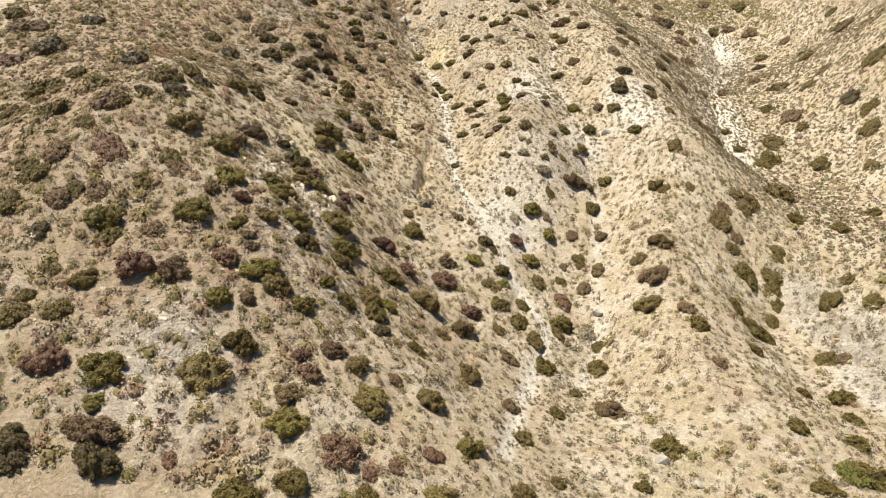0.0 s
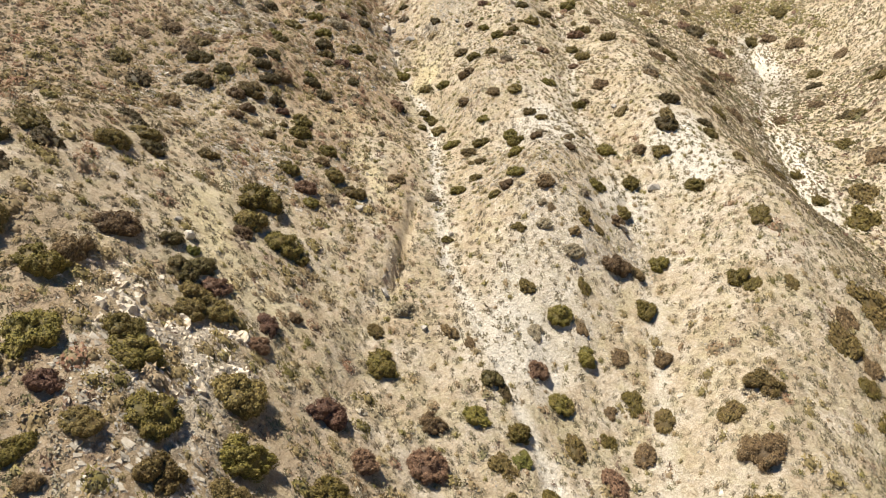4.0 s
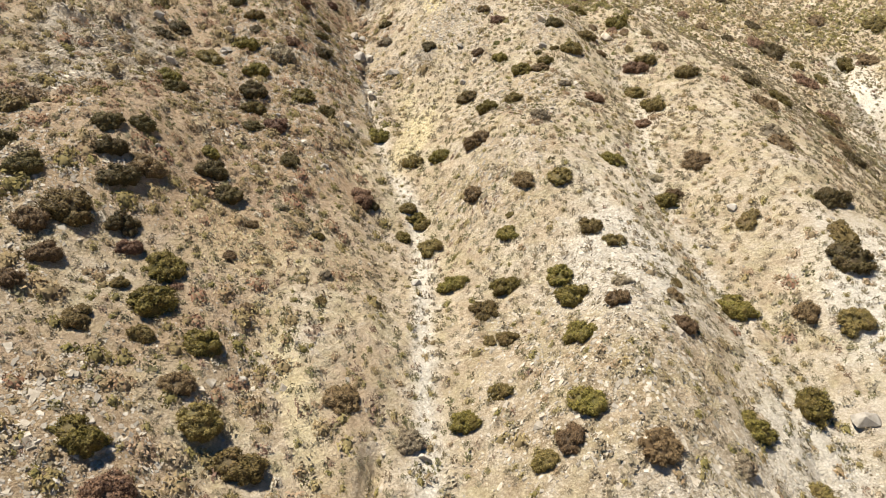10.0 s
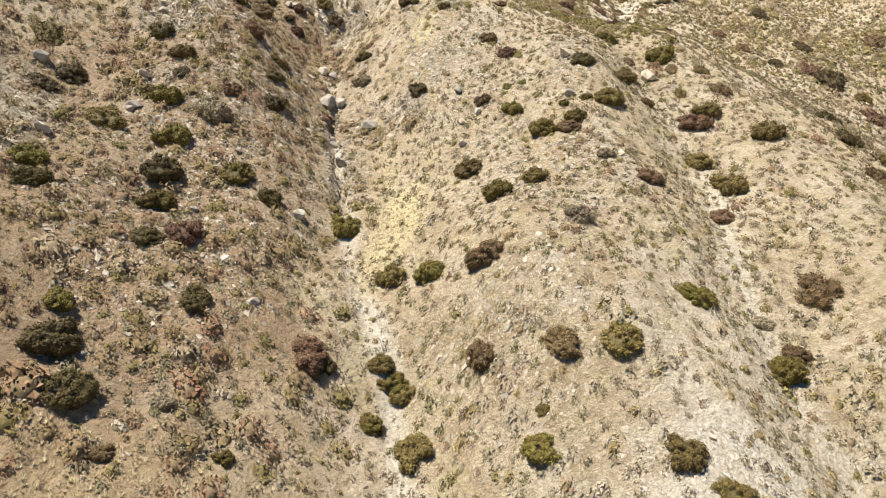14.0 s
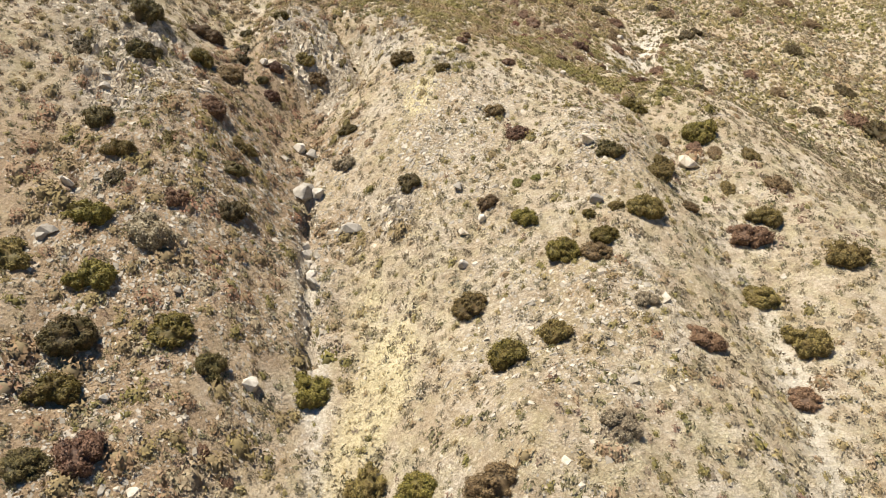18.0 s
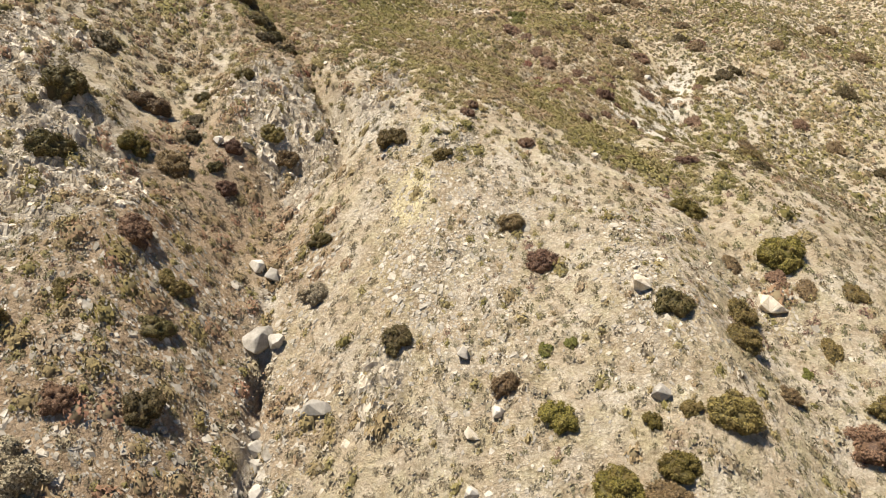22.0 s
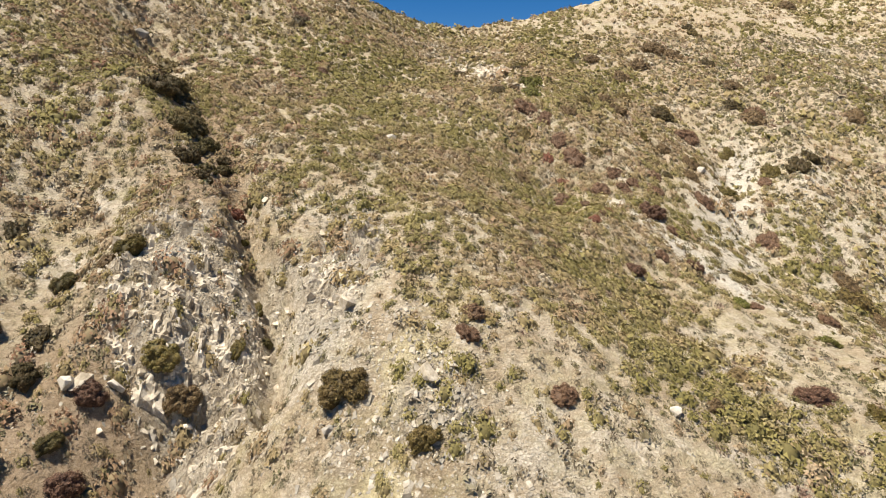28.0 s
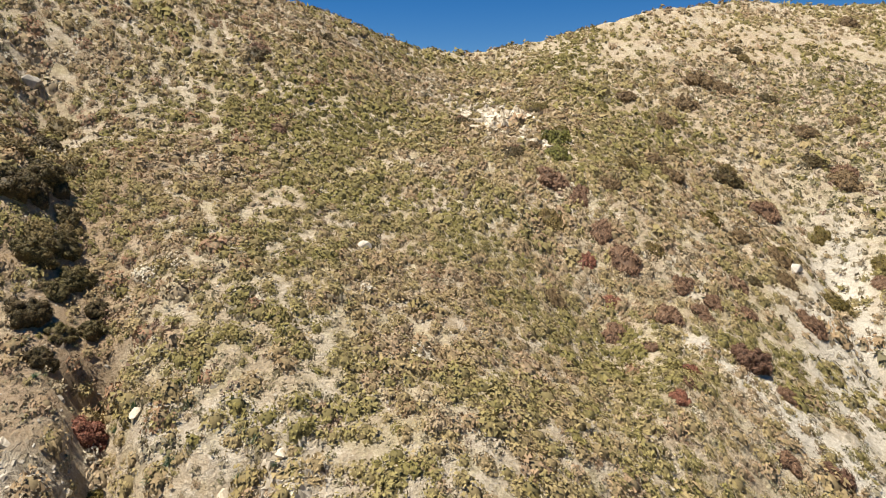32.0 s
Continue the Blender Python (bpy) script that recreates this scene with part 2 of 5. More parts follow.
def rock_material():
    m = Mat("grey_rock", 0.85, 0.25)
    oi = m.node("ShaderNodeObjectInfo").outputs["Random"]
    hs = m.node("ShaderNodeHueSaturation")
    rock, relief = jointed(m)
    m.link(rock, hs.inputs["Color"])
    m.link(m.rng(oi, 0, 1, 0.85, 1.3), hs.inputs["Value"])
    m.bump(relief, 0.6, 0.12)
    return m.colour(hs.outputs[0])


ROCK = rock_material()
PALE = stone_material("pale_boulder", (0.30, 0.258, 0.20), (0.44, 0.392, 0.32), (0.58, 0.53, 0.45))
CHIP = stone_material("scree_stone", (0.24, 0.198, 0.142), (0.36, 0.312, 0.24), (0.52, 0.47, 0.39))
DRY = tone_material("dry_tufts", (0.0, (0.21, 0.165, 0.105)), (0.2, (0.28, 0.235, 0.155)), (0.4, (0.21, 0.172, 0.10)), (0.55, (0.175, 0.155, 0.078)),
                    (0.7, (0.31, 0.265, 0.185)), (0.85, (0.22, 0.135, 0.095)), (1.0, (0.17, 0.152, 0.074)))
STRAW = tone_material("straw_grass", (0.0, (0.56, 0.455, 0.26)), (0.5, (0.70, 0.60, 0.385)), (1.0, (0.80, 0.71, 0.51)))
SAGE = tone_material("sage_leaves", (0.0, (0.205, 0.172, 0.057)), (0.25, (0.27, 0.222, 0.09)), (0.45, (0.32, 0.246, 0.118)),
                     (0.65, (0.315, 0.212, 0.128)), (0.85, (0.385, 0.305, 0.195)), (1.0, (0.50, 0.44, 0.335)))
# darker sage colours for the plant cores: the shade in the gaps, painted on
CORE_SHADE = tone_material("sage_core_shade", (0.0, (0.13, 0.11, 0.042)), (0.5, (0.18, 0.135, 0.07)), (1.0, (0.22, 0.17, 0.11)))
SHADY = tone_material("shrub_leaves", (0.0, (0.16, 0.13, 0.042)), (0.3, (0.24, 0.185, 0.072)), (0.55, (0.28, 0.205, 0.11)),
                      (0.8, (0.27, 0.145, 0.09)), (1.0, (0.38, 0.31, 0.195)))
YUCCA = tone_material("yucca_blades", (0.0, (0.06, 0.10, 0.05)), (1.0, (0.14, 0.20, 0.11)), rough=0.5)


# ---- lie of the land ----
def hash2(ix, iy, seed):
    h = (ix.astype(np.int64) * 374761393 + iy.astype(np.int64) * 668265263 + seed * 1442695041) & 0x7FFFFFFF
    h = ((h ^ (h >> 13)) * 1274126177) & 0x7FFFFFFF
    return ((h ^ (h >> 16)) & 0xFFFF) / 65535.0


def vnoise(x, y, seed):
    """Smooth value noise, 0 to 1."""
    ix, iy = np.floor(x), np.floor(y)
    fx, fy = x - ix, y - iy
    fx, fy = fx * fx * fx * (fx * (fx * 6 - 15) + 10), fy * fy * fy * (fy * (fy * 6 - 15) + 10)
    a, b = hash2(ix, iy, seed), hash2(ix + 1, iy, seed)
    c, d = hash2(ix, iy + 1, seed), hash2(ix + 1, iy + 1, seed)
    return (a + (b - a) * fx) * (1 - fy) + (c + (d - c) * fx) * fy


def fbm(x, y, size, octaves, seed):
    """Fractal noise about zero, features of that size in metres."""
    out, amp, f = 0.0, 1.0, 1.0 / size
    for k in range(octaves):
        xr, yr = x * 0.8 - y * 0.6, x * 0.6 + y * 0.8
        out = out + amp * (vnoise(xr * f + 17.3 * k, yr * f - 9.1 * k, seed + k) - 0.5)
        amp, f = amp * 0.5, f * 2.03
    return out


def cracks(x, y, size, seed):
    """Broken rock: a tilted facet for each cell."""
    gx, gy = x / size, y / size
    best, val = np.full(x.shape, 9.0), np.zeros(x.shape)
    ix, iy = np.floor(gx), np.floor(gy)
    for a in (-1, 0, 1):
        for b in (-1, 0, 1):
            cx, cy = ix + a, iy + b
            px, py = cx + hash2(cx, cy, seed), cy + hash2(cx, cy, seed + 7)
            d = (gx - px) ** 2 + (gy - py) ** 2
            v = 0.6 * hash2(cx, cy, seed + 13) + 1.5 * (gx - px) * (hash2(cx, cy, seed + 3) - 0.5) + 1.5 * (gy - py) * (hash2(cx, cy, seed + 5) - 0.7)
            near = d < best
            best, val = np.where(near, d, best), np.where(near, v, val)
    return val


CONTROL = []


def landform(nodes):
    """A line along a spur, a gully or a brow: x, y and its height above the mean slope."""
    CONTROL.extend(nodes)
    return nodes


WEST_BROW = landform([(-42, 20, 9.3), (-42, 58, 10.8), (-39, 98, 9.8), (-39, 130, 11.9), (-39, 162, 12.9), (-39, 195, 11.7), (-34, 218, 13.0)])
WEST_SPUR = landform([(-26, 23, 7.4), (-21, 34, 7.5), (-25, 46, 9.5), (-29, 57, 13.0), (-29, 74, 11.1), (-29, 91, 5.5), (-26, 112, 4.8), (-25, 129, 3.2), (-23, 138, 4.1), (-23, 148, 6.5), (-26, 161, 7.2), (-25, 185, 6.9), (-25, 195, 4.0)])
WEST_FLANK = landform([(-12, 20, 6.2), (-13, 36, 5.1), (-18, 49, 8.1), (-12, 62, 3.1), (-16, 79, 2.5), (-12, 86, -0.2), (-18, 96, 1.7), (-16, 107, 0.6), (-12, 112, -1.2), (-16, 122, -0.2), (-12, 134, -0.1), (-16, 143, 3.5), (-17, 152, 1.6)])
MAIN_GULLY = landform([(5, 23, 2.4), (5, 39, -2.6), (8, 49, -7.1), (10, 58, -8.4), (5, 70, -6.1), (1, 81, -5.1), (1, 91, -5.2), (-1, 101, -5.4), (0, 110, -6.6), (-5, 124, -5.4), (-8, 140, -3.9), (-6, 148, -1.8), (-10, 156, -2.1)])
GULLY_WALL = landform([(-5, 39, 2.7), (0, 55, -4.6), (-4, 68, -4.3), (-4, 78, -3.6), (-6, 87, -3.6), (-4, 96, -3.4), (-6, 112, -4.1), (-1, 117, -5.2)])
MIDDLE_SPUR = landform([(10, 69, -8.3), (8, 78, -4.6), (13, 81, -3.4), (9, 88, -1.8), (9, 98, -3.3), (10, 108, -1.1), (6, 116, -0.6), (8, 124, -1.6), (3, 130, -3.2), (0, 138, -1.4), (9, 144, 0.5), (16, 138, 1.6), (16, 122, -1.1), (16, 110, -2.0)])
SIDE_GULLY = landform([(13, 55, -9.4), (16, 60, -9.4), (18, 73, -8.2), (20, 82, -6.4), (20, 91, -4.6), (20, 100, -4.2), (18, 109, -3.5), (20, 118, -2.4), (22, 127, -3.1)])
EAST_SPUR = landform([(18, 36, -2.7), (22, 52, -4.7), (23, 68, -5.1), (31, 83, -1.2), (26, 91, -3.5), (26, 101, -1.6), (26, 113, -1.1), (26, 127, -1.9), (25, 144, -0.3)])
EAST_GULLY = landform([(29, 36, -2.5), (32, 58, -9.9), (36, 65, -8.4), (47, 91, -11.2), (55, 117, -11.7), (58, 150, -15.8), (58, 174, -12.6)])
EAST_SIDE = landform([(47, 55, -2.0), (42, 72, -6.5), (40, 83, -6.7), (39, 110, -6.1), (42, 136, -6.1), (42, 162, -9.2), (31, 162, -3.3), (34, 146, -3.1)])
FAR_EAST = landform([(65, 39, 6.8), (72, 78, 1.4), (78, 110, 7.1), (78, 146, -11.6), (86, 176, -8.8), (110, 143, 17.1), (110, 195, 6.0), (78, 208, -7.7), (65, 188, -11.7)])
ROCK_FIN = landform([(-14, 156, 1.3), (-16, 162, 3.5), (-12, 172, 3.9), (-18, 162, 2.4), (-21, 181, 6.5), (-16, 183, 3.6)])
UPPER_BOWL = landform([(-3, 157, 2.1), (3, 157, 3.7), (9, 156, 2.6), (22, 155, -0.6), (-4, 165, 2.3), (-5, 173, 3.1), (6, 169, 1.9), (18, 172, -3.8), (21, 177, -4.7)])
UPPER_FACE = landform([(-1, 185, 0.0), (14, 183, -5.2), (23, 190, -5.5), (32, 186, -9.6), (39, 179, -10.8), (48, 185, -11.0), (16, 195, -3.3), (34, 194, -9.7), (42, 195, -8.0), (10, 203, -2.0), (29, 202, -6.8), (48, 200, -8.9), (55, 207, -6.7), (39, 208, -7.7)])
CREST = landform([(-16, 216, 2.8), (-12, 221, 1.8), (5, 216, -5.0), (-17, 226, 3.3), (3, 235, -5.6), (21, 240, -5.1), (22, 222, -5.5), (43, 226, -7.4), (38, 250, -4.2), (55, 256, -4.5), (78, 256, -4.9), (-34, 237, 12.7)])
FAR_WEST = landform([(-48, 228, 17.0), (-60, 200, 17.0), (-58, 160, 16.0), (-58, 120, 14.0), (-58, 80, 12.1), (-50, 45, 10.9)])
RIBS = landform([(-14, 50, 6.9), (12, 94, -0.9), (-20, 106, 3.9), (-8, 124, -2.9), (-22, 131, 2.8), (21, 141, -1.5), (-11, 160, 2.4), (-9, 166, 2.7), (-22, 172, 4.1), (16, 178, -2.7), (8, 187, -2.4), (34, 189, -8.2), (31, 195, -7.5), (67, 212, -9.2)])
MAIN_BED = [(4, 39), (7, 50), (10, 58), (5, 70), (1.5, 80), (0.8, 90), (0.3, 99), (0.2, 106), (-0.8, 113), (-4, 121), (-4.8, 127), (-7.4, 137), (-8.4, 142), (-8.6, 147)]
SIDE_BED = [(12, 52), (15.5, 60), (18, 73), (19.2, 82), (19.5, 92), (19, 100), (18.5, 109), (19.5, 118), (21.5, 127)]
EAST_BED = [(44, 98), (48, 111), (51.5, 126), (59, 140), (67, 158), (70, 172)]
WEST_RAVINE = [(-12.2, 173.5), (-14.5, 178.5), (-17.5, 183), (-20.5, 187.5), (-25, 193), (-30, 200)]
CHUTE = [(-5.2, 157), (-5.8, 160.5), (-7.0, 163.5), (-9.0, 167), (-11.0, 171), (-12.2, 173.5)]
CUTS = [[(-1.7, 89), (-2.2, 84), (-2.2, 81.5), (-2.6, 79), (-3.2, 76)], [(-8.0, 141), (-7.4, 137), (-6.7, 133.5), (-5.9, 130.7), (-5.2, 127)]]      # washed-out cracks
CONTROL = np.array(CONTROL, float)
STRETCH, FOOT, RISE = 1.7, 2.9, 0.452     # land runs uphill along y


def thin_plate(ax, ay):
    d = np.sqrt((ax[:, None] - CONTROL[None, :, 0]) ** 2 + ((ay[:, None] - CONTROL[None, :, 1]) / STRETCH) ** 2)
    return d * d * np.log(d + 1e-9)


def plate_weights():
    n = len(CONTROL)
    q = np.c_[np.ones(n), CONTROL[:, :2] / 50]
    k = np.zeros((n + 3, n + 3))
    k[:n, :n], k[:n, n:], k[n:, :n] = thin_plate(CONTROL[:, 0], CONTROL[:, 1]), q, q.T
    return np.linalg.solve(k, np.r_[CONTROL[:, 2], 0, 0, 0])


WEIGHTS = plate_weights()
RIDGE_X = [-400, -40, -17, -11, 2.6, 21, 38, 55, 78, 400]
RIDGE_Y = [240, 238, 232, 234, 238, 243, 252, 258, 258, 240]


def line_distance(x, y, nodes):
    best = np.full(x.shape, 1e9)
    for (ax, ay, *_), (bx, by, *_) in zip(nodes, nodes[1:]):
        dx, dy = bx - ax, by - ay
        t = np.clip(((x - ax) * dx + (y - ay) * dy) / (dx * dx + dy * dy), 0, 1)
        best = np.minimum(best, np.hypot(x - ax - t * dx, y - ay - t * dy))
    return best


def patches(x, y, *spots):
    """Soft patches of ground (x, y, half width, half length, strength, lean), frayed by noise."""
    out = np.zeros(x.shape)
    fray = 0.7 * fbm(x, y, 5.0, 4, 91)
    for px, py, rx, ry, s, *lean in spots:
        k = lean[0] if lean else 0.0
        d = np.sqrt(((x - px - k * (y - py)) / rx) ** 2 + ((y - py) / ry) ** 2) + fray
        out = np.maximum(out, s * np.clip(1.45 - d, 0, 1))
    return np.clip(out, 0, 1)


def zones(x, y):
    """What the surface is made of."""
    z = {}
    z["rock"] = patches(x, y, (-22, 146, 4.2, 7, 1), (-9.5, 160.5, 4.2, 6.0, 1), (-13.5, 162, 2.6, 4, 0.9), (-3, 163, 2.2, 5.5, 0.9),
                        (9.5, 214, 3.2, 7, 1, -0.4), (13, 204.5, 2, 2.5, 0.7), (4.5, 221, 2, 2.5, 0.7), (-30, 155, 5, 8, 0.8), (-17, 37, 3.5, 4, 0.5), (-28, 118, 5, 8, 0.8),
                        (-12, 56, 2.2, 5, 0.6), (3.0, 154, 2.0, 2.0, 0.6), (-1, 137, 1.6, 2.5, 0.6), (38, 55, 4, 8, 0.5), (66, 150, 6, 16, 0.5), (-5, 228, 5, 4, 0.5))
    bed = np.clip(1.6 * np.exp(-line_distance(x, y, MAIN_BED) / 0.6), 0, 1)
    bed2 = np.clip(1.4 * np.exp(-line_distance(x, y, SIDE_BED) / 0.8), 0, 1)
    east = np.exp(-(line_distance(x, y, EAST_BED) / 4.5) ** 2) * np.clip(0.95 + 0.9 * fbm(x, y, 6.0, 3, 83), 0, 1)
    z["pale"] = np.maximum.reduce([0.75 * bed, 0.5 * bed2, east,
                                   patches(x, y, (13, 99, 4, 6, 0.9), (20.5, 181, 2.0, 4, 0.45, -0.7), (29, 184, 3.5, 7, 0.6), (12, 100, 5, 10, 0.4), (26, 86, 8, 12, 0.25), (8, 150, 5, 6, 0.3), (60, 120, 20, 50, 0.15), (10, 80, 6, 8, 0.5), (28, 96, 4, 8, 0.8), (11, 142, 4, 6, 0.35), (38, 53, 4, 8, 1), (-17, 37, 4, 5, 0.8), (19, 88, 4, 5, 0.7),
                                           (7, 72, 4, 4, 0.7), (5, 143, 5, 6, 0.3), (-3, 160, 3, 6, 0.7), (40, 190, 9, 16, 0.35),
                                           (-3, 169, 4, 3, 0.3), (25, 175, 2.2, 8, 0.7, -0.7), (60, 225, 22, 25, 0.25), (16, 105, 2, 10, 0.4), (32, 190, 3, 14, 0.6, 0.5))])
    z["scree"] = patches(x, y, (-10, 49, 4, 3.5, 1), (2, 144, 3.5, 5, 0.9, 0.2), (3.9, 148, 2.2, 1.6, 0.9), (13.5, 140, 3.5, 4, 0.9), (21.5, 142, 3, 3, 0.8), (-15, 83, 4.5, 7, 1), (-9, 47, 3, 6, 0.9), (-13, 53, 3, 6, 0.8), (3.5, 144, 6, 8, 0.7), (14, 141, 5, 7, 0.6), (10, 92, 6, 10, 0.7),
                         (-13, 130, 9, 20, 0.75), (-24, 95, 8, 12, 0.6), (9, 125, 6, 7, 0.6), (-8, 92, 3, 4, 0.5), (17, 84, 4, 4, 0.7), (-6, 138, 2.5, 16, 0.7), (0, 155, 5, 5, 0.6), (6, 112, 5, 6, 0.5))
    z["grass"] = patches(x, y, (-0.9, 124.5, 1.9, 7.5, 1, 0.3), (-6.5, 92.5, 1.9, 9, 0.75, -0.5), (-12.5, 66, 5, 2.2, 0.7), (-15.5, 70, 2, 4, 0.8, -0.5), (0.6, 148.5, 1.2, 2.2, 1), (-11, 101, 4, 4, 0.9), (1.2, 148, 1.4, 4, 0.5), (-17, 75, 3, 8, 0.6), (-7, 103, 3, 7, 0.45), (2, 155.5, 2.2, 2.5, 0.7),
                         (-2, 131, 1.6, 4, 0.7), (-8, 116, 4, 4, 0.4))
    z["litter"] = patches(x, y, (-16, 85, 6, 10, 0.6), (-20, 45, 13, 18, 0.6), (-36, 62, 12, 28, 0.7), (-14, 150, 7, 14, 1), (-3, 93, 2.2, 12, 0.6), (4, 190, 14, 26, 0.25), (14, 205, 16, 24, 0.25), (-26, 105, 8, 12, 0.5), (-5, 52, 8, 10, 0.5),
                          (0, 220, 20, 12, 0.5), (32, 175, 16, 22, 0.15), (45, 225, 25, 25, 0.5), (-14, 172, 3, 9, 0.8), (-18, 186, 4, 12, 0.8), (-13, 122, 10, 40, 0.85), (-40, 90, 18, 50, 0.7), (-22, 115, 10, 30, 0.75), (-22, 70, 8, 10, 0.35), (22, 215, 14, 18, 0.5))
    z["sage"] = patches(x, y, (6, 190, 14, 26, 1), (14, 206, 16, 22, 1), (-8, 205, 9, 22, 1), (13, 163, 4.5, 12, 1, -0.75), (16, 166, 5, 10, 0.9, -0.4), (10, 228, 22, 10, 1), (20, 156, 4, 8, 0.6, -0.5), (-3, 177, 5, 6, 0.9), (1, 170, 4, 6, 0.6))
    z["sage"] = z["sage"] * (1 - 0.85 * z["pale"])
    z["sage"] = z["sage"] * (1 - 0.9 * patches(x, y, (9.3, 214.5, 3.2, 6.5, 1), (13, 204.5, 2.4, 3, 1)))
    z["sage"] = np.maximum(z["sage"], np.clip((y - 160) / 20, 0, 1) * np.clip(0.55 + 0.9 * fbm(x, y, 9, 3, 52), 0, 0.8) * np.clip(1 - (x - 22) / 20, 0.7, 1) * (1 - 0.7 * z["pale"]) * (1 - 0.8 * z["rock"]))
    return z


def height(x, y, rough=True):
    """Ground level at x, y (arrays)."""
    x, y = np.asarray(x, float), np.asarray(y, float)
    cx, cy = np.clip(x, -60, 120), np.clip(y, 8, 262)
    flat_x, flat_y = cx.ravel(), cy.ravel()
    rel = np.empty(flat_x.shape)
    for i in range(0, len(rel), 40000):
        s = slice(i, i + 40000)
        rel[s] = np.c_[thin_plate(flat_x[s], flat_y[s]), np.ones(len(flat_x[s])), flat_x[s] / 50, flat_y[s] / 50] @ WEIGHTS
    z = FOOT + RISE * np.maximum(y, -140) + rel.reshape(x.shape)
    over = np.clip(y - np.interp(x, RIDGE_X, RIDGE_Y), 0, None)
    z = z - 0.9 * over - 0.02 * np.minimum(over, 12) ** 2 + 0.452 * np.maximum(over - 260, 0)
    if rough:
        zz = zones(x, y)
        rill = 0.5 - np.abs(2.0 * fbm(x * 1.25, y * 0.32, 3.6, 2, 71))      # runnels down the slope
        z = z + 0.6 * fbm(x, y, 7.0, 3, 5) + 0.30 * fbm(x * 1.4, y * 0.6, 2.4, 2, 21) + 0.35 * rill * (1 - 0.7 * zz["sage"]) * np.clip((50 - x) / 12, 0.15, 1)
        z = z - 0.35 * np.exp(-line_distance(x, y, MAIN_BED) / 0.7) - 0.3 * np.exp(-line_distance(x, y, SIDE_BED) / 0.6)
        z = z - 1.7 * np.exp(-(line_distance(x, y, WEST_RAVINE) / 2.4) ** 2) - 2.6 * np.exp(-(line_distance(x, y, CHUTE) / 1.1) ** 2)
        z = z - 2.4 * np.exp(-line_distance(x, y, EAST_BED) / 2.5)
        for cut in CUTS:
            z = z - 1.7 * np.exp(-(line_distance(x, y, cut) / 0.45) ** 2) * np.clip(0.9 + 1.2 * fbm(x, y, 2.0, 2, 93), 0.2, 1.2)
        w = zz["rock"]
        crag = 0.6 * (cracks(1.4 * (x + 0.3 * y), y * 0.9, 2.4, 3) - 0.3) + 0.5 * (cracks(x + 0.4 * y, y * 1.2, 1.3, 11) - 0.3) + 0.35 * (cracks(x, y, 0.65, 29) - 0.3)
        z = z + w * crag
        z = z + 0.10 * zz["scree"] * (cracks(x, y, 0.45, 17) - 0.5)
    return z


def level(x, y):
    return float(height(np.array([x]), np.array([y]))[0])


def spaced(core_a, core_b, step, mid_a, mid_b, mid_step, far):
    """Coordinates: close in the core, wider outside, then out to the horizon."""
    c = [*np.arange(mid_a, core_a, mid_step), *np.arange(core_a, core_b, step), *np.arange(core_b, mid_b, mid_step)]
    d, grow = mid_step, []
    at = mid_b
    while at < far:
        grow.append(at)
        d *= 1.35
        at += d
    low, d, at = [], mid_step, mid_a
    while at > -far:
        d *= 1.35
        at -= d
        low.append(at)
    return np.array(low[::-1] + c + grow)


def build_ground():
    xs = spaced(-30, 40, 0.39, -62, 112, 0.6, 2400)
    ys = spaced(26, 192, 0.38, 14, 262, 0.45, 2400)
    gx, gy = np.meshgrid(xs, ys)
    gz = height(gx, gy)
    nx, ny = len(xs), len(ys)
    me = bpy.data.meshes.new("ground")
    me.vertices.add(nx * ny)
    me.vertices.foreach_set("co", np.stack([gx, gy, gz], -1).astype(np.float32).ravel())
    i = (np.arange(ny - 1)[:, None] * nx + np.arange(nx - 1)[None, :]).ravel()
    quads = np.stack([i, i + 1, i + nx + 1, i + nx], -1)
    me.loops.add(quads.size)
    me.loops.foreach_set("vertex_index", quads.ravel().astype(np.int32))
    me.polygons.add(len(quads))
    me.polygons.foreach_set("loop_start", np.arange(0, quads.size, 4, dtype=np.int32))
    me.update(calc_edges=True)
    kinds = zones(gx, gy)
    me.polygons.foreach_set("use_smooth", (kinds["rock"] < 0.3).ravel()[quads[:, 0]])
    for key, val in kinds.items():
        me.attributes.new(key, "FLOAT", "POINT").data.foreach_set("value", val.ravel().astype(np.float32))
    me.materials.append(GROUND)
    ob = new("ground", me)
    return tagged(ob, "steep dry hillside of tan soil, scree and pale broken rock", "ground", kind="structure")


ground = build_ground()


# ---- geometry helpers ----
def tri_mesh(name, verts, faces, material, tone=None, smooth=False):
    me = bpy.data.meshes.new(name)
    verts, faces = np.asarray(verts, np.float32), np.asarray(faces, np.int32)
    me.vertices.add(len(verts))
    me.vertices.foreach_set("co", verts.ravel())
    me.loops.add(faces.size)
    me.loops.foreach_set("vertex_index", faces.ravel())
    me.polygons.add(len(faces))
    k = faces.shape[1]
    me.polygons.foreach_set("loop_start", np.arange(0, faces.size, k, dtype=np.int32))
    me.update(calc_edges=True)
    me.polygons.foreach_set("use_smooth", np.full(len(faces), smooth))
    if tone is not None:
        me.attributes.new("tone", "FLOAT", "POINT").data.foreach_set("value", np.asarray(tone, np.float32))
    me.materials.append(material)
    return me


def child(name, mesh, parent, label=""):
    ob = new(name, mesh)
    ob.parent = parent
    return tagged(ob, label)


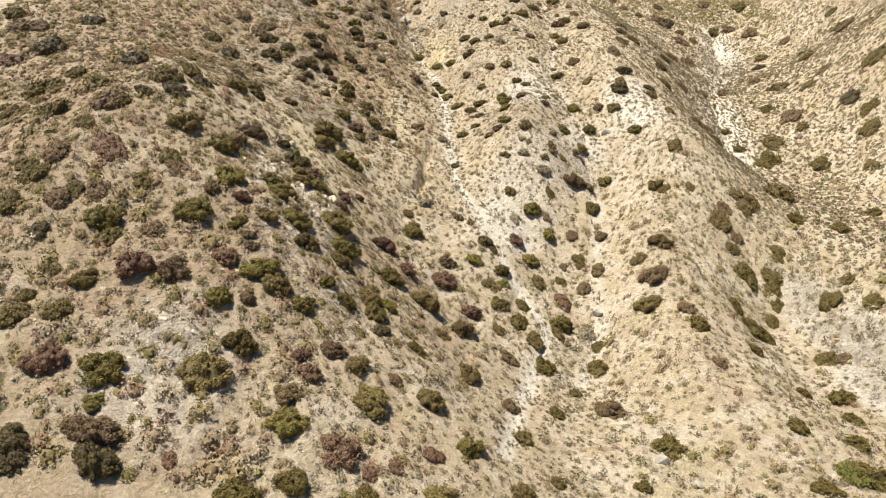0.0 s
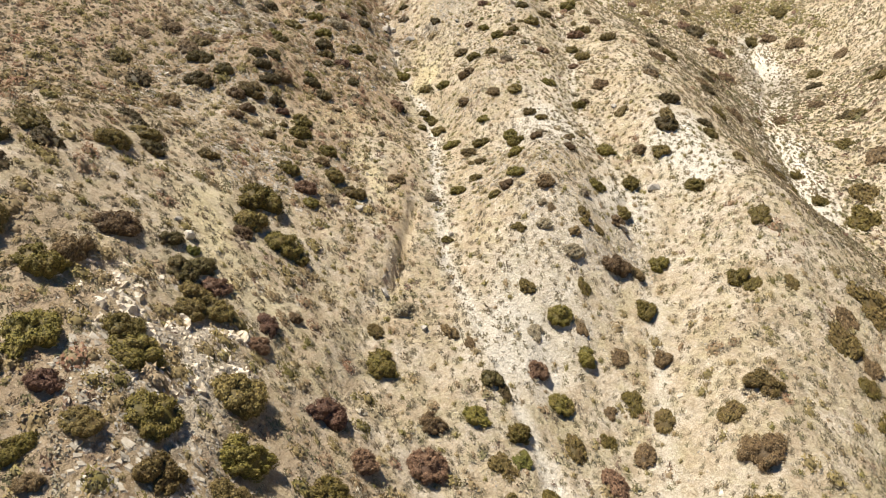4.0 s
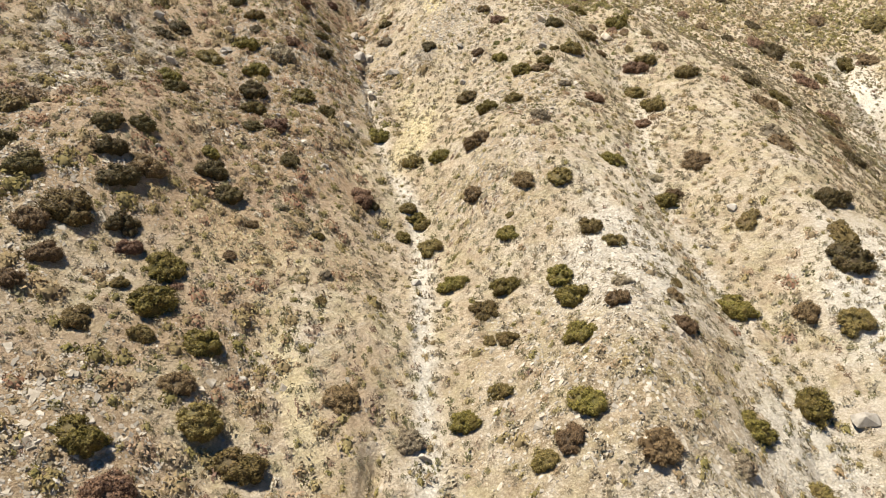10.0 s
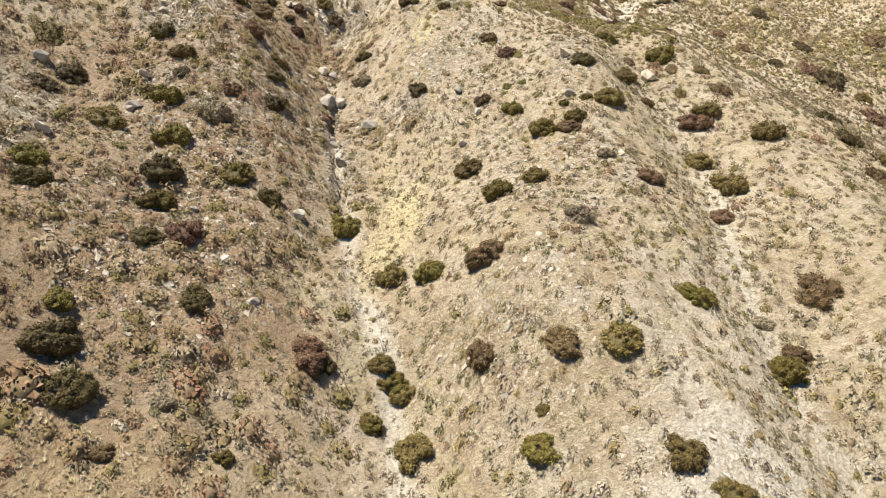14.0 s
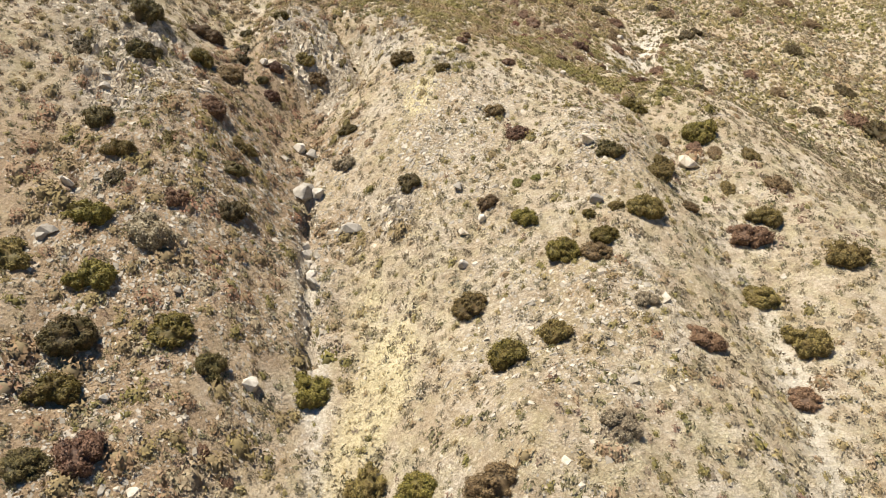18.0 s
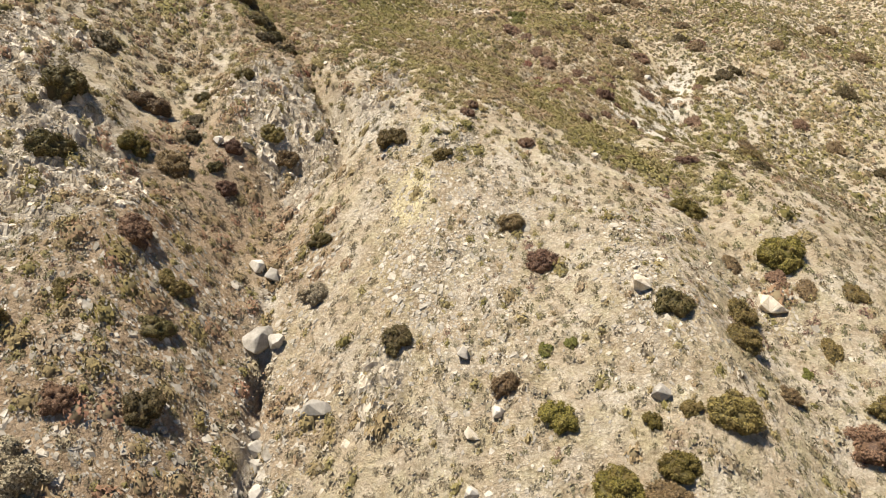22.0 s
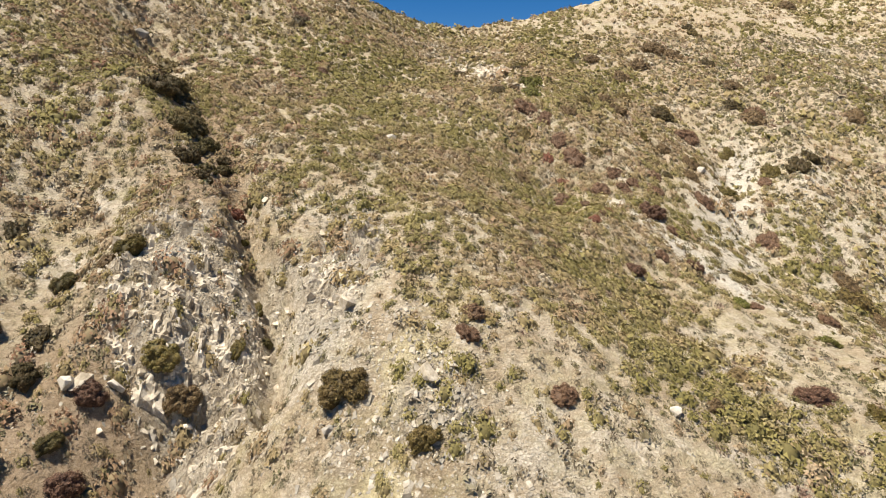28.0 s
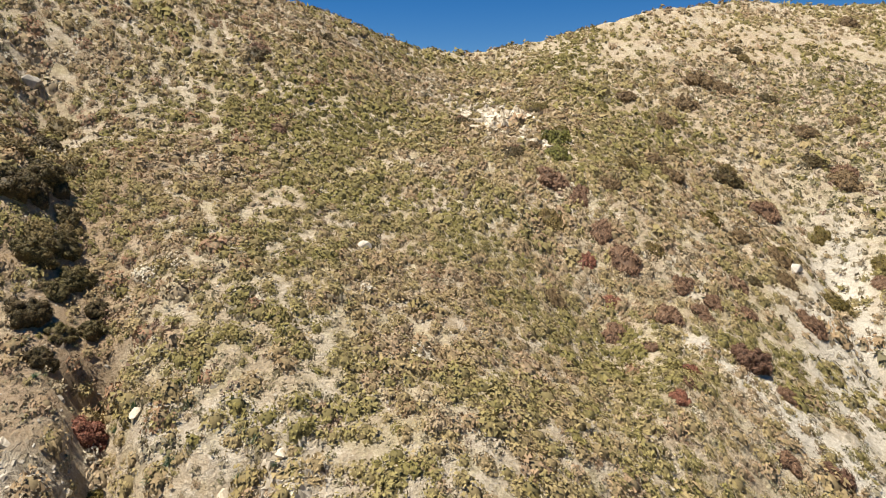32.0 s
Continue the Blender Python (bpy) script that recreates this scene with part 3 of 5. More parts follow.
def scatter(name, shapes, x, y, size, tone, material, label, category, sink=0.0, flat=1.0, soft=False, inner=None):
    """Many small plants or stones as one object: each a copy of one of the shapes, turned and sized."""
    rng = np.random.default_rng(len(x))
    z = height(x, y) - sink * size
    flat_z = height(x, y, False)
    gx, gy = (height(x + 0.5, y, False) - flat_z) / 0.5, (height(x, y + 0.5, False) - flat_z) / 0.5
    vs, fs, ts, base, picked = [], [], [], 0, []
    pick = rng.integers(0, len(shapes), len(x))
    turn = rng.uniform(0, 2 * np.pi, len(x))
    for k, (sv, sf) in enumerate(shapes):
        sel = np.where(pick == k)[0]
        if not len(sel):
            continue
        c, s = np.cos(turn[sel])[:, None], np.sin(turn[sel])[:, None]
        w = size[sel][:, None]
        vx = (sv[None, :, 0] * c - sv[None, :, 1] * s) * w + x[sel][:, None]
        vy = (sv[None, :, 0] * s + sv[None, :, 1] * c) * w + y[sel][:, None]
        vz = sv[None, :, 2] * w * flat + z[sel][:, None] + (vx - x[sel][:, None]) * gx[sel][:, None] + (vy - y[sel][:, None]) * gy[sel][:, None]
        vs.append(np.stack([vx, vy, vz], -1).reshape(-1, 3))
        fs.append((sf[None] + (np.arange(len(sel)) * len(sv))[:, None, None] + base).reshape(-1, sf.shape[1]))
        ts.append(np.repeat(tone[sel], len(sv)))
        base += len(sel) * len(sv)
        picked.append((k, len(sel)))
    me = tri_mesh(name, np.concatenate(vs), np.concatenate(fs), material, np.concatenate(ts), soft)
    if inner:
        me.materials.append(inner[0])
        me.polygons.foreach_set("material_index", np.concatenate([np.tile(np.arange(len(shapes[k][1])) < inner[1], n) for k, n in picked]).astype(np.int32))
    return tagged(new(name, me), label, category, kind="stuff")


def tuft_shape(rng, blades, spread, wide):
    """A tuft of narrow blades that fan out from the root."""
    a, lean = rng.uniform(0, 2 * np.pi, blades), rng.uniform(0.05, spread, blades)
    ln = rng.uniform(0.6, 1.0, blades)
    d = np.stack([np.sin(lean) * np.cos(a), np.sin(lean) * np.sin(a), np.cos(lean)], -1)
    side = np.stack([-np.sin(a), np.cos(a), 0 * a], -1) * (wide * rng.uniform(0.6, 1.3, blades))[:, None]
    root = d * 0.12 + rng.normal(0, 0.06, (blades, 3)) * [1, 1, 0]
    tip = d * ln[:, None]
    v = np.stack([root - side, root + side, tip], 1).reshape(-1, 3)
    return v, np.arange(blades * 3).reshape(-1, 3)


def cushion_shape(rng, leaves, size, high=0.6, lobes=5):
    """A low plant: a few uneven lobes set all over with small leaves, round a core painted dark as gap shade (its first
    BODY faces).
    """
    a, d = rng.uniform(0, 6.28, lobes), rng.uniform(0.15, 0.5, lobes)
    ball = np.c_[d * np.cos(a), d * np.sin(a), rng.uniform(0.0, 0.3, lobes) * high, rng.uniform(0.28, 0.48, lobes)]
    ball[0] = 0, 0, 0.1, 0.56
    seg, els = 6, (0.0, 0.7)
    way = np.array([(math.cos(e) * math.cos(6.283 * (k + 0.5 * r) / seg), math.cos(e) * math.sin(6.283 * (k + 0.5 * r) / seg), math.sin(e))
                    for r, e in enumerate(els) for k in range(seg)] + [(0, 0, 1)])
    mid = ball[:, :3] / [1, 1, high * 1.2]
    along = way @ mid.T
    off = ball[:, 3] ** 2 - ((mid ** 2).sum(1) - along ** 2)
    reach = np.where(off > 0, along + np.sqrt(np.clip(off, 0, None)), 0.3).max(1) * 0.66
    body = way * reach[:, None] * [1, 1, high * 1.2]
    body[:seg, 2] = -0.15
    f = []
    for k in range(seg):
        o = (k + 1) % seg
        f += [(k, o, o + seg), (k, o + seg, k + seg), (k + seg, o + seg, 2 * seg)]
    pick = rng.choice(lobes, leaves * 5, p=ball[:, 3] ** 2 / (ball[:, 3] ** 2).sum())
    n = rng.normal(0, 1, (leaves * 5, 3))
    n /= np.linalg.norm(n, axis=1)[:, None]
    p = ball[pick, :3] + n * (ball[pick, 3] * rng.uniform(0.75, 1.18, leaves * 5))[:, None] * [1, 1, high * 1.2]
    lift = (p[:, None] - ball[None, :, :3]) / [1, 1, high * 1.2]
    keep = (p[:, 2] > -0.04) & ((lift ** 2).sum(-1) > (0.7 * ball[None, :, 3]) ** 2).all(1)
    p, n = p[keep][:leaves], n[keep][:leaves]
    face = n + [0, 0, 0.15] + rng.normal(0, 0.38, n.shape)
    face /= np.linalg.norm(face, axis=1)[:, None]
    u = np.cross(face, rng.normal(0, 1, n.shape))
    u /= np.linalg.norm(u, axis=1)[:, None]
    w = np.cross(face, u) + 0.3 * face
    s = (size * rng.uniform(0.55, 1.35, len(p)))[:, None]
    v = np.stack([p - u * s * 0.5 - w * s * 0.4, p + u * s * 0.5 - w * s * 0.4, p + w * s * 0.9], 1).reshape(-1, 3)
    return np.concatenate([body, v]), np.concatenate([np.array(f), np.arange(len(v)).reshape(-1, 3) + len(body)])


BODY = 18


def wispy_shape(rng, bits, size, high=0.7):
    """A thin dry plant: small leaf and twig bits through a low uneven dome, with the ground showing between them."""
    a, lean = rng.uniform(0, 2 * np.pi, bits), np.arccos(rng.uniform(0.05, 1.0, bits))
    bulge = 1.0 + 0.22 * np.sin(2 * a + rng.uniform(0, 6)) + 0.15 * np.sin(3 * a + rng.uniform(0, 6))
    d = np.stack([np.sin(lean) * np.cos(a), np.sin(lean) * np.sin(a), np.cos(lean) * high], -1)
    p = d * (bulge * rng.uniform(0.15, 1.0, bits) ** 0.7)[:, None]
    n = d + rng.normal(0, 0.5, p.shape)
    n /= np.linalg.norm(n, axis=1)[:, None]
    u = np.cross(n, rng.normal(0, 1, p.shape))
    u /= np.linalg.norm(u, axis=1)[:, None]
    w = np.cross(n, u)
    s = (size * rng.uniform(0.6, 1.4, bits))[:, None]
    v = np.stack([p - u * s * 0.5 - w * s * 0.5, p + u * s * 0.5 - w * s * 0.5, p + w * s], 1).reshape(-1, 3)
    return v, np.arange(bits * 3).reshape(-1, 3)


def slab_shape(rng, wide=0.7, high=0.35):
    """A broken slab: a skewed block with one corner knocked off."""
    c = np.array([(a, b, d) for d in (-0.5, 0.5) for b in (-0.5, 0.5) for a in (-0.5, 0.5)])
    c = (c + rng.uniform(-0.2, 0.2, c.shape)) * [1, wide, high]
    c[4:, :2] *= rng.uniform(0.55, 1.0)
    bm = bmesh.new()
    for q, p in enumerate(c):
        if q == 7:
            for o in (6, 5, 3):
                bm.verts.new(p + (c[o] - p) * rng.uniform(0.2, 0.6))
        else:
            bm.verts.new(p)
    bmesh.ops.convex_hull(bm, input=bm.verts)
    bmesh.ops.triangulate(bm, faces=bm.faces)
    bmesh.ops.recalc_face_normals(bm, faces=bm.faces)
    bm.verts.index_update()
    v, f = np.array([q.co for q in bm.verts]), np.array([[q.index for q in t.verts] for t in bm.faces])
    bm.free()
    return v, f


# ---- large shrubs ----
def shrub_meshes(seed, sprays=3800, leaf=0.62):
    """One shrub of unit radius: several uneven domes set with small clumps, leaf sprays all over, limbs and short trunk inside."""
    rng = np.random.default_rng(seed)
    domes = [(rng.normal(0, 0.08), rng.normal(0, 0.08), 0.0, rng.uniform(0.55, 0.68))]
    for i in range(rng.integers(4, 7)):
        a, d = rng.uniform(0, 6.28), rng.uniform(0.36, 0.6)
        domes.append((d * math.cos(a), d * math.sin(a), rng.uniform(-0.08, 0.2), rng.uniform(0.28, 0.42)))
    balls = []
    for x, y, z, r in domes:
        for _ in range(int(42 * r)):
            n = rng.normal(0, 1, 3) + [0, 0, 0.25]
            n[2] = abs(n[2]) - 0.15
            n /= np.linalg.norm(n)
            balls.append((x + n[0] * r, y + n[1] * r, z + n[2] * r * 0.9, rng.uniform(0.10, 0.2)))
    balls = np.array(balls)
    every = np.concatenate([np.array(domes), balls])
    # inner body, the union of domes and clumps seen from the middle; coloured darker as shade
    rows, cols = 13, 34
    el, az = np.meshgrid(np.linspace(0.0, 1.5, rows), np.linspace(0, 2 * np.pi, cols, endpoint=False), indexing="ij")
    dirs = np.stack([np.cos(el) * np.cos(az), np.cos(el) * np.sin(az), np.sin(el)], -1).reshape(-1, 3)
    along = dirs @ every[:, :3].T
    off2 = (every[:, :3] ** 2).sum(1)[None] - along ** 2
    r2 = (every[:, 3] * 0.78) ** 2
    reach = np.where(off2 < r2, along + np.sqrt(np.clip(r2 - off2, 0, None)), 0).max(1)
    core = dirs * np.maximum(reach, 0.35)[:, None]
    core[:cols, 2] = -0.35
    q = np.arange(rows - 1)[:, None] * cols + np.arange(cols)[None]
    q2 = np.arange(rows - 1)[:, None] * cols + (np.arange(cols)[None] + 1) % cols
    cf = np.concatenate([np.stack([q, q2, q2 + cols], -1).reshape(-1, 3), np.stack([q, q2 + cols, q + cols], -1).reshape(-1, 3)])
    # leaf sprays over the clumps, some standing out of them
    n = sprays * 3
    pick = rng.choice(len(balls), n, p=balls[:, 3] ** 2 / (balls[:, 3] ** 2).sum())
    nn = rng.normal(0, 1, (n, 3)) + [0, 0, 0.3]
    nn /= np.linalg.norm(nn, axis=1)[:, None]
    p = balls[pick, :3] + nn * (balls[pick, 3] * rng.uniform(0.85, 1.2, n))[:, None]
    inside = (((p[:, None] - every[None, :, :3]) ** 2).sum(-1) < (0.86 * every[None, :, 3]) ** 2).any(1)
    keep = (p[:, 2] > -0.25) & ~inside
    p, nn = p[keep][:sprays], nn[keep][:sprays]
    stand = rng.uniform(0, 1, (len(p), 1)) < 0.15
    f = nn + rng.normal(0, 0.24, nn.shape)
    f /= np.linalg.norm(f, axis=1)[:, None]
    u = np.cross(f, rng.normal(0, 1, nn.shape))
    u /= np.linalg.norm(u, axis=1)[:, None]
    w = np.where(stand, f, np.cross(f, u))
    sz = leaf * rng.uniform(0.035, 0.085, len(p))[:, None]
    v = np.stack([p - u * sz * 0.75, p + u * sz * 0.75, p + w * sz * 1.4], 1).reshape(-1, 3)
    fol = np.concatenate([core, v]), np.concatenate([cf, np.arange(len(v)).reshape(-1, 3) + len(core)])
    sv, sf = [], []
    for x, y, z, r in domes:
        m = len(sv)
        root, top = np.array([0.1 * x, 0.1 * y, -0.3]), np.array([x, y, z + 0.4 * r])
        for c, w0 in ((root, 0.05), (top, 0.015)):
            sv += [c + [w0 * math.cos(jj * 1.571), w0 * math.sin(jj * 1.571), 0] for jj in range(4)]
        sf += [(m + jj, m + (jj + 1) % 4, m + 4 + (jj + 1) % 4, m + 4 + jj) for jj in range(4)]
    return (*fol, len(cf)), (np.array(sv), np.array(sf))


SHRUBS = [shrub_meshes(100 + i) for i in range(9)]
FAR_SHRUBS = [shrub_meshes(100 + i, 1200, 1.15)[0][:2] for i in range(5)]
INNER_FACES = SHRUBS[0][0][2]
TRUNKS = [tri_mesh("trunk", *s, TWIG) for _, s in SHRUBS]


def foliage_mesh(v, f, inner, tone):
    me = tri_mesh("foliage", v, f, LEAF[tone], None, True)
    # faces of the inner body take the painted shade colours
    me.materials.append(INNER_SHADE[tone])
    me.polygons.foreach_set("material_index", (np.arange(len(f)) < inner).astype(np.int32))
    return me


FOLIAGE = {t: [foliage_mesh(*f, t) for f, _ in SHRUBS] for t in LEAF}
SHRUB_LABEL = {
    "g": "rounded olive-green evergreen shrub growing on the dry slope",
    "d": "dense dark green shrub casting shade on the slope",
    "b": "brown half-dry rounded shrub on the stony slope",
    "m": "olive and brown mixed shrub on the stony slope",
    "r": "dull russet-red dry shrub on the hillside",
    "R": "large rust-red dead-leaved shrub at the ravine head",
    "s": "grey leafless twiggy shrub on the scree",
    "y": "bright yellow-green leafy shrub beside the wash",
}
placed = []


def shrub(x, y, r, tone):
    i = len(placed)
    r *= 1.16
    rng = random.Random(i * 7 + 3)
    k = rng.randrange(len(SHRUBS))
    base = new("shrub")
    base.empty_display_size = 0.3
    lie = Vector((0.7 * (level(x - 1, y) - level(x + 1, y)) / 2, 0.7 * (level(x, y - 1) - level(x, y + 1)) / 2, 1.0))
    turn = Vector((0, 0, 1)).rotation_difference(lie).to_matrix().to_4x4() @ Matrix.Rotation(rng.uniform(0, 6.28), 4, "Z")
    size = Matrix.Diagonal((r * rng.uniform(1.0, 1.15), r * rng.uniform(0.85, 1.0), r * rng.uniform(0.88, 1.1), 1))
    base.matrix_world = Matrix.Translation((x, y, level(x, y) - 0.05 * r)) @ turn @ size
    child("foliage", FOLIAGE[tone][k], base)
    child("trunk", TRUNKS[k], base, "grey-brown branching woody base")
    tagged(base, SHRUB_LABEL[tone], "shrub", "shrubs on the hillside")
    placed.append((x, y, r))


def shrub_row(rows):
    for row in rows:
        shrub(*row)


FAR = []


def far_row(rows):
    """Shrubs on the slopes that stay far off, joined later."""
    FAR.extend(rows)
    placed.extend(row[:3] for row in rows)


shrub_row([(-10.4, 29.0, 1.09, 'g'), (-17.6, 29.6, 1.10, 'd'), (-21.7, 29.9, 0.98, 'd'), (-7.9, 30.5, 0.97, 'g'), (-18.4, 31.0, 1.27, 'b'), (-0.1, 32.2, 1.08, 'm'), (-19.2, 32.8, 0.75, 'g'), (-5.7, 33.2, 1.24, 'r'), (-8.9, 34.0, 1.17, 'g'), (-22.8, 34.7, 1.12, 'r'), (-19.5, 34.8, 1.26, 'g'), (-9.5, 36.1, 0.88, 'b'), (-14.2, 36.2, 1.41, 'm'), (1.8, 37.4, 1.05, 'g'), (-4.6, 37.8, 1.29, 'm'), (-8.4, 38.1, 0.77, 'r'), (-12.9, 38.7, 1.09, 'g'), (-9.2, 39.5, 0.70, 'r'), (-5.6, 40.2, 0.91, 'm'), (-23.5, 40.6, 1.02, 'g'), (-0.9, 40.6, 1.06, 'm'), (-7.4, 40.8, 0.92, 'b'), (-15.2, 41.5, 1.05, 'g'), (-21.0, 42.1, 1.25, 'r')])
shrub_row([(-13.4, 42.4, 0.67, 'b'), (-18.5, 42.8, 1.08, 'b'), (-10.0, 44.0, 0.87, 'g'), (-12.0, 44.3, 1.19, 'm'), (-15.8, 45.1, 0.93, 'r'), (-13.5, 45.1, 1.22, 'g'), (-24.8, 45.7, 1.24, 'g'), (-4.6, 45.7, 0.73, 'd'), (-7.5, 46.7, 0.86, 'g'), (-14.4, 46.9, 0.61, 'b'), (-9.0, 47.0, 0.77, 'g'), (2.0, 47.3, 1.15, 'm'), (-5.4, 47.4, 0.98, 'g'), (13.4, 47.5, 1.32, 'b'), (-14.9, 47.8, 0.53, 'b'), (-18.9, 48.2, 1.32, 'g'), (-16.1, 48.9, 0.79, 'g'), (-4.5, 49.4, 0.78, 'g'), (-5.8, 49.5, 1.30, 'm'), (-14.3, 50.4, 0.83, 'm'), (-11.1, 50.4, 1.04, 'm'), (-8.4, 51.1, 0.94, 'm'), (-19.0, 51.4, 0.84, 'b'), (-16.5, 51.6, 0.74, 'r')])
shrub_row([(-12.3, 52.8, 1.33, 'g'), (1.8, 53.5, 1.18, 'm'), (-8.5, 53.6, 1.29, 'g'), (-18.2, 53.9, 1.46, 'g'), (-1.8, 54.4, 1.20, 'm'), (-4.6, 55.1, 1.27, 'g'), (-14.1, 55.3, 1.32, 'g'), (-15.3, 56.5, 1.06, 'g'), (-9.8, 57.0, 1.40, 'm'), (2.5, 57.4, 1.10, 'r'), (-19.9, 57.9, 1.25, 'g'), (-23.4, 58.4, 1.43, 'm'), (-3.4, 58.6, 0.92, 'r'), (19.9, 59.3, 1.22, 'm'), (-19.1, 59.7, 1.21, 'b'), (5.4, 59.9, 1.03, 'm'), (11.7, 60.0, 1.25, 'g'), (-5.9, 60.3, 1.29, 'r'), (-13.6, 60.9, 1.01, 'm'), (0.0, 61.0, 1.26, 'r'), (-10.0, 61.8, 0.86, 'r'), (-12.6, 62.1, 1.07, 'm'), (21.3, 62.3, 1.44, 'b'), (-13.9, 62.4, 1.07, 'm')])
shrub_row([(-15.2, 63.8, 1.12, 'd'), (-18.7, 64.0, 1.43, 'b'), (0.4, 64.2, 0.93, 'b'), (-10.1, 64.3, 0.94, 'r'), (-13.2, 64.4, 0.87, 'r'), (6.1, 64.8, 0.91, 'g'), (3.2, 65.2, 0.91, 'g'), (-14.4, 65.3, 0.89, 'd'), (-16.5, 65.6, 0.79, 'd'), (-15.2, 66.1, 0.49, 'y'), (-8.9, 66.5, 0.60, 'b'), (23.3, 67.0, 1.25, 'm'), (-3.1, 67.9, 1.35, 'g'), (4.5, 67.9, 0.80, 'd'), (9.6, 68.8, 0.98, 'g'), (8.1, 70.4, 0.92, 'r'), (-4.0, 70.7, 0.80, 'm'), (-13.7, 71.7, 0.79, 'b'), (1.6, 72.1, 0.73, 'b'), (-22.8, 72.2, 1.31, 'm'), (12.3, 72.4, 0.96, 'g'), (18.4, 72.6, 0.91, 'b'), (-11.2, 73.5, 1.5, 'g'), (-2.0, 73.1, 0.96, 's')])
shrub_row([(-9.8, 73.1, 0.68, 'g'), (-13.5, 73.6, 1.45, 'm'), (10.5, 74.7, 1.06, 'g'), (-21.8, 76.0, 0.94, 'd'), (8.1, 76.6, 0.76, 'm'), (18.2, 76.7, 1.18, 'g'), (25.8, 76.8, 0.99, 'g'), (-22.8, 77.2, 1.13, 'm'), (-14.2, 77.4, 1.75, 'g'), (12.4, 79.4, 0.87, 's'), (-18.9, 80.1, 0.88, 'm'), (18.2, 80.1, 0.83, 'b'), (16.2, 80.2, 1.33, 'b'), (12.9, 80.9, 0.58, 'b'), (-10.6, 81.6, 0.72, 'g'), (20.9, 81.7, 0.99, 'g'), (10.2, 81.7, 0.80, 's'), (8.0, 81.9, 0.63, 'm'), (14.0, 82.4, 0.56, 'm'), (-11.5, 83.3, 1.04, 'r'), (14.0, 83.3, 0.75, 'm'), (1.6, 83.8, 0.57, 'g'), (-9.2, 83.8, 0.78, 's'), (10.3, 84.0, 0.54, 's')])
shrub_row([(-13.2, 84.9, 1.02, 'g'), (17.8, 85.3, 0.81, 'b'), (11.0, 86.1, 0.91, 'b'), (14.8, 86.2, 0.58, 's'), (18.6, 86.8, 0.94, 'm'), (-7.5, 86.9, 1.10, 'm'), (6.2, 87.3, 0.65, 'm'), (7.5, 87.5, 0.75, 'b'), (-9.6, 87.7, 1.05, 'm'), (-25.5, 88.8, 1.25, 'b'), (16.5, 88.9, 0.88, 'g'), (-11.0, 89.1, 0.88, 'b'), (8.4, 89.1, 0.94, 'g'), (26.7, 89.4, 1.10, 'g'), (-0.2, 90.4, 0.76, 's'), (-16.3, 91.0, 0.86, 'm'), (-19.7, 91.1, 0.78, 'b'), (2.7, 91.1, 0.83, 'g'), (-13.5, 91.2, 0.71, 'm'), (-3.6, 91.5, 1.00, 'b'), (20.5, 91.5, 1.18, 'g'), (4.7, 92.0, 0.74, 'm'), (-10.8, 92.2, 0.96, 'g'), (-14.0, 93.4, 1.38, 'g')])
shrub_row([(14.6, 93.5, 0.70, 'b'), (-19.3, 93.7, 0.99, 'b'), (9.2, 93.8, 0.91, 'g'), (-15.7, 94.0, 0.59, 'm'), (11.3, 94.7, 0.69, 'b'), (-24.9, 95.3, 1.41, 'd'), (-21.1, 95.4, 1.03, 'b'), (25.2, 95.7, 1.05, 'm'), (14.9, 96.0, 0.56, 'b'), (5.4, 96.2, 0.74, 'm'), (-14.4, 96.4, 1.23, 'g'), (-16.5, 96.8, 0.73, 'r'), (-19.9, 97.1, 1.51, 'm'), (12.2, 97.1, 0.62, 's'), (23.3, 97.2, 1.02, 'b'), (9.5, 97.8, 1.22, 'g'), (-17.5, 98.2, 1.01, 'd'), (20.0, 98.8, 1.18, 'g'), (-23.2, 98.9, 1.29, 'd'), (-11.6, 99.1, 0.51, 'b'), (27.0, 99.2, 1.34, 'd'), (4.4, 99.4, 0.96, 'm'), (9.2, 99.9, 0.87, 'g'), (-5.9, 100.0, 0.49, 's')])
shrub_row([(-18.9, 100.8, 1.15, 'd'), (-26.7, 100.9, 1.35, 'd'), (5.7, 101.1, 1.01, 'g'), (12.8, 101.4, 0.70, 'm'), (-20.2, 102.6, 1.01, 'd'), (-18.1, 102.9, 1.23, 'b'), (2.3, 102.9, 0.96, 'g'), (11.6, 103.2, 0.84, 'm'), (-11.2, 103.2, 0.51, 'b'), (-7.1, 104.7, 0.43, 'g'), (-21.0, 104.8, 1.06, 'd'), (29.2, 105.0, 1.29, 'd'), (-13.5, 105.0, 1.06, 'd'), (6.2, 105.1, 0.83, 'g'), (-9.9, 105.9, 0.50, 's'), (-19.6, 106.4, 0.89, 'd'), (-15.1, 107.1, 1.44, 'd'), (0.7, 107.9, 1.02, 'm'), (10.5, 108.1, 0.91, 'm'), (7.7, 108.7, 0.97, 'b'), (-15.9, 109.0, 0.83, 'g'), (18.8, 109.1, 1.09, 'g'), (-1.4, 109.7, 0.66, 'g'), (19.8, 110.0, 0.70, 'b')])
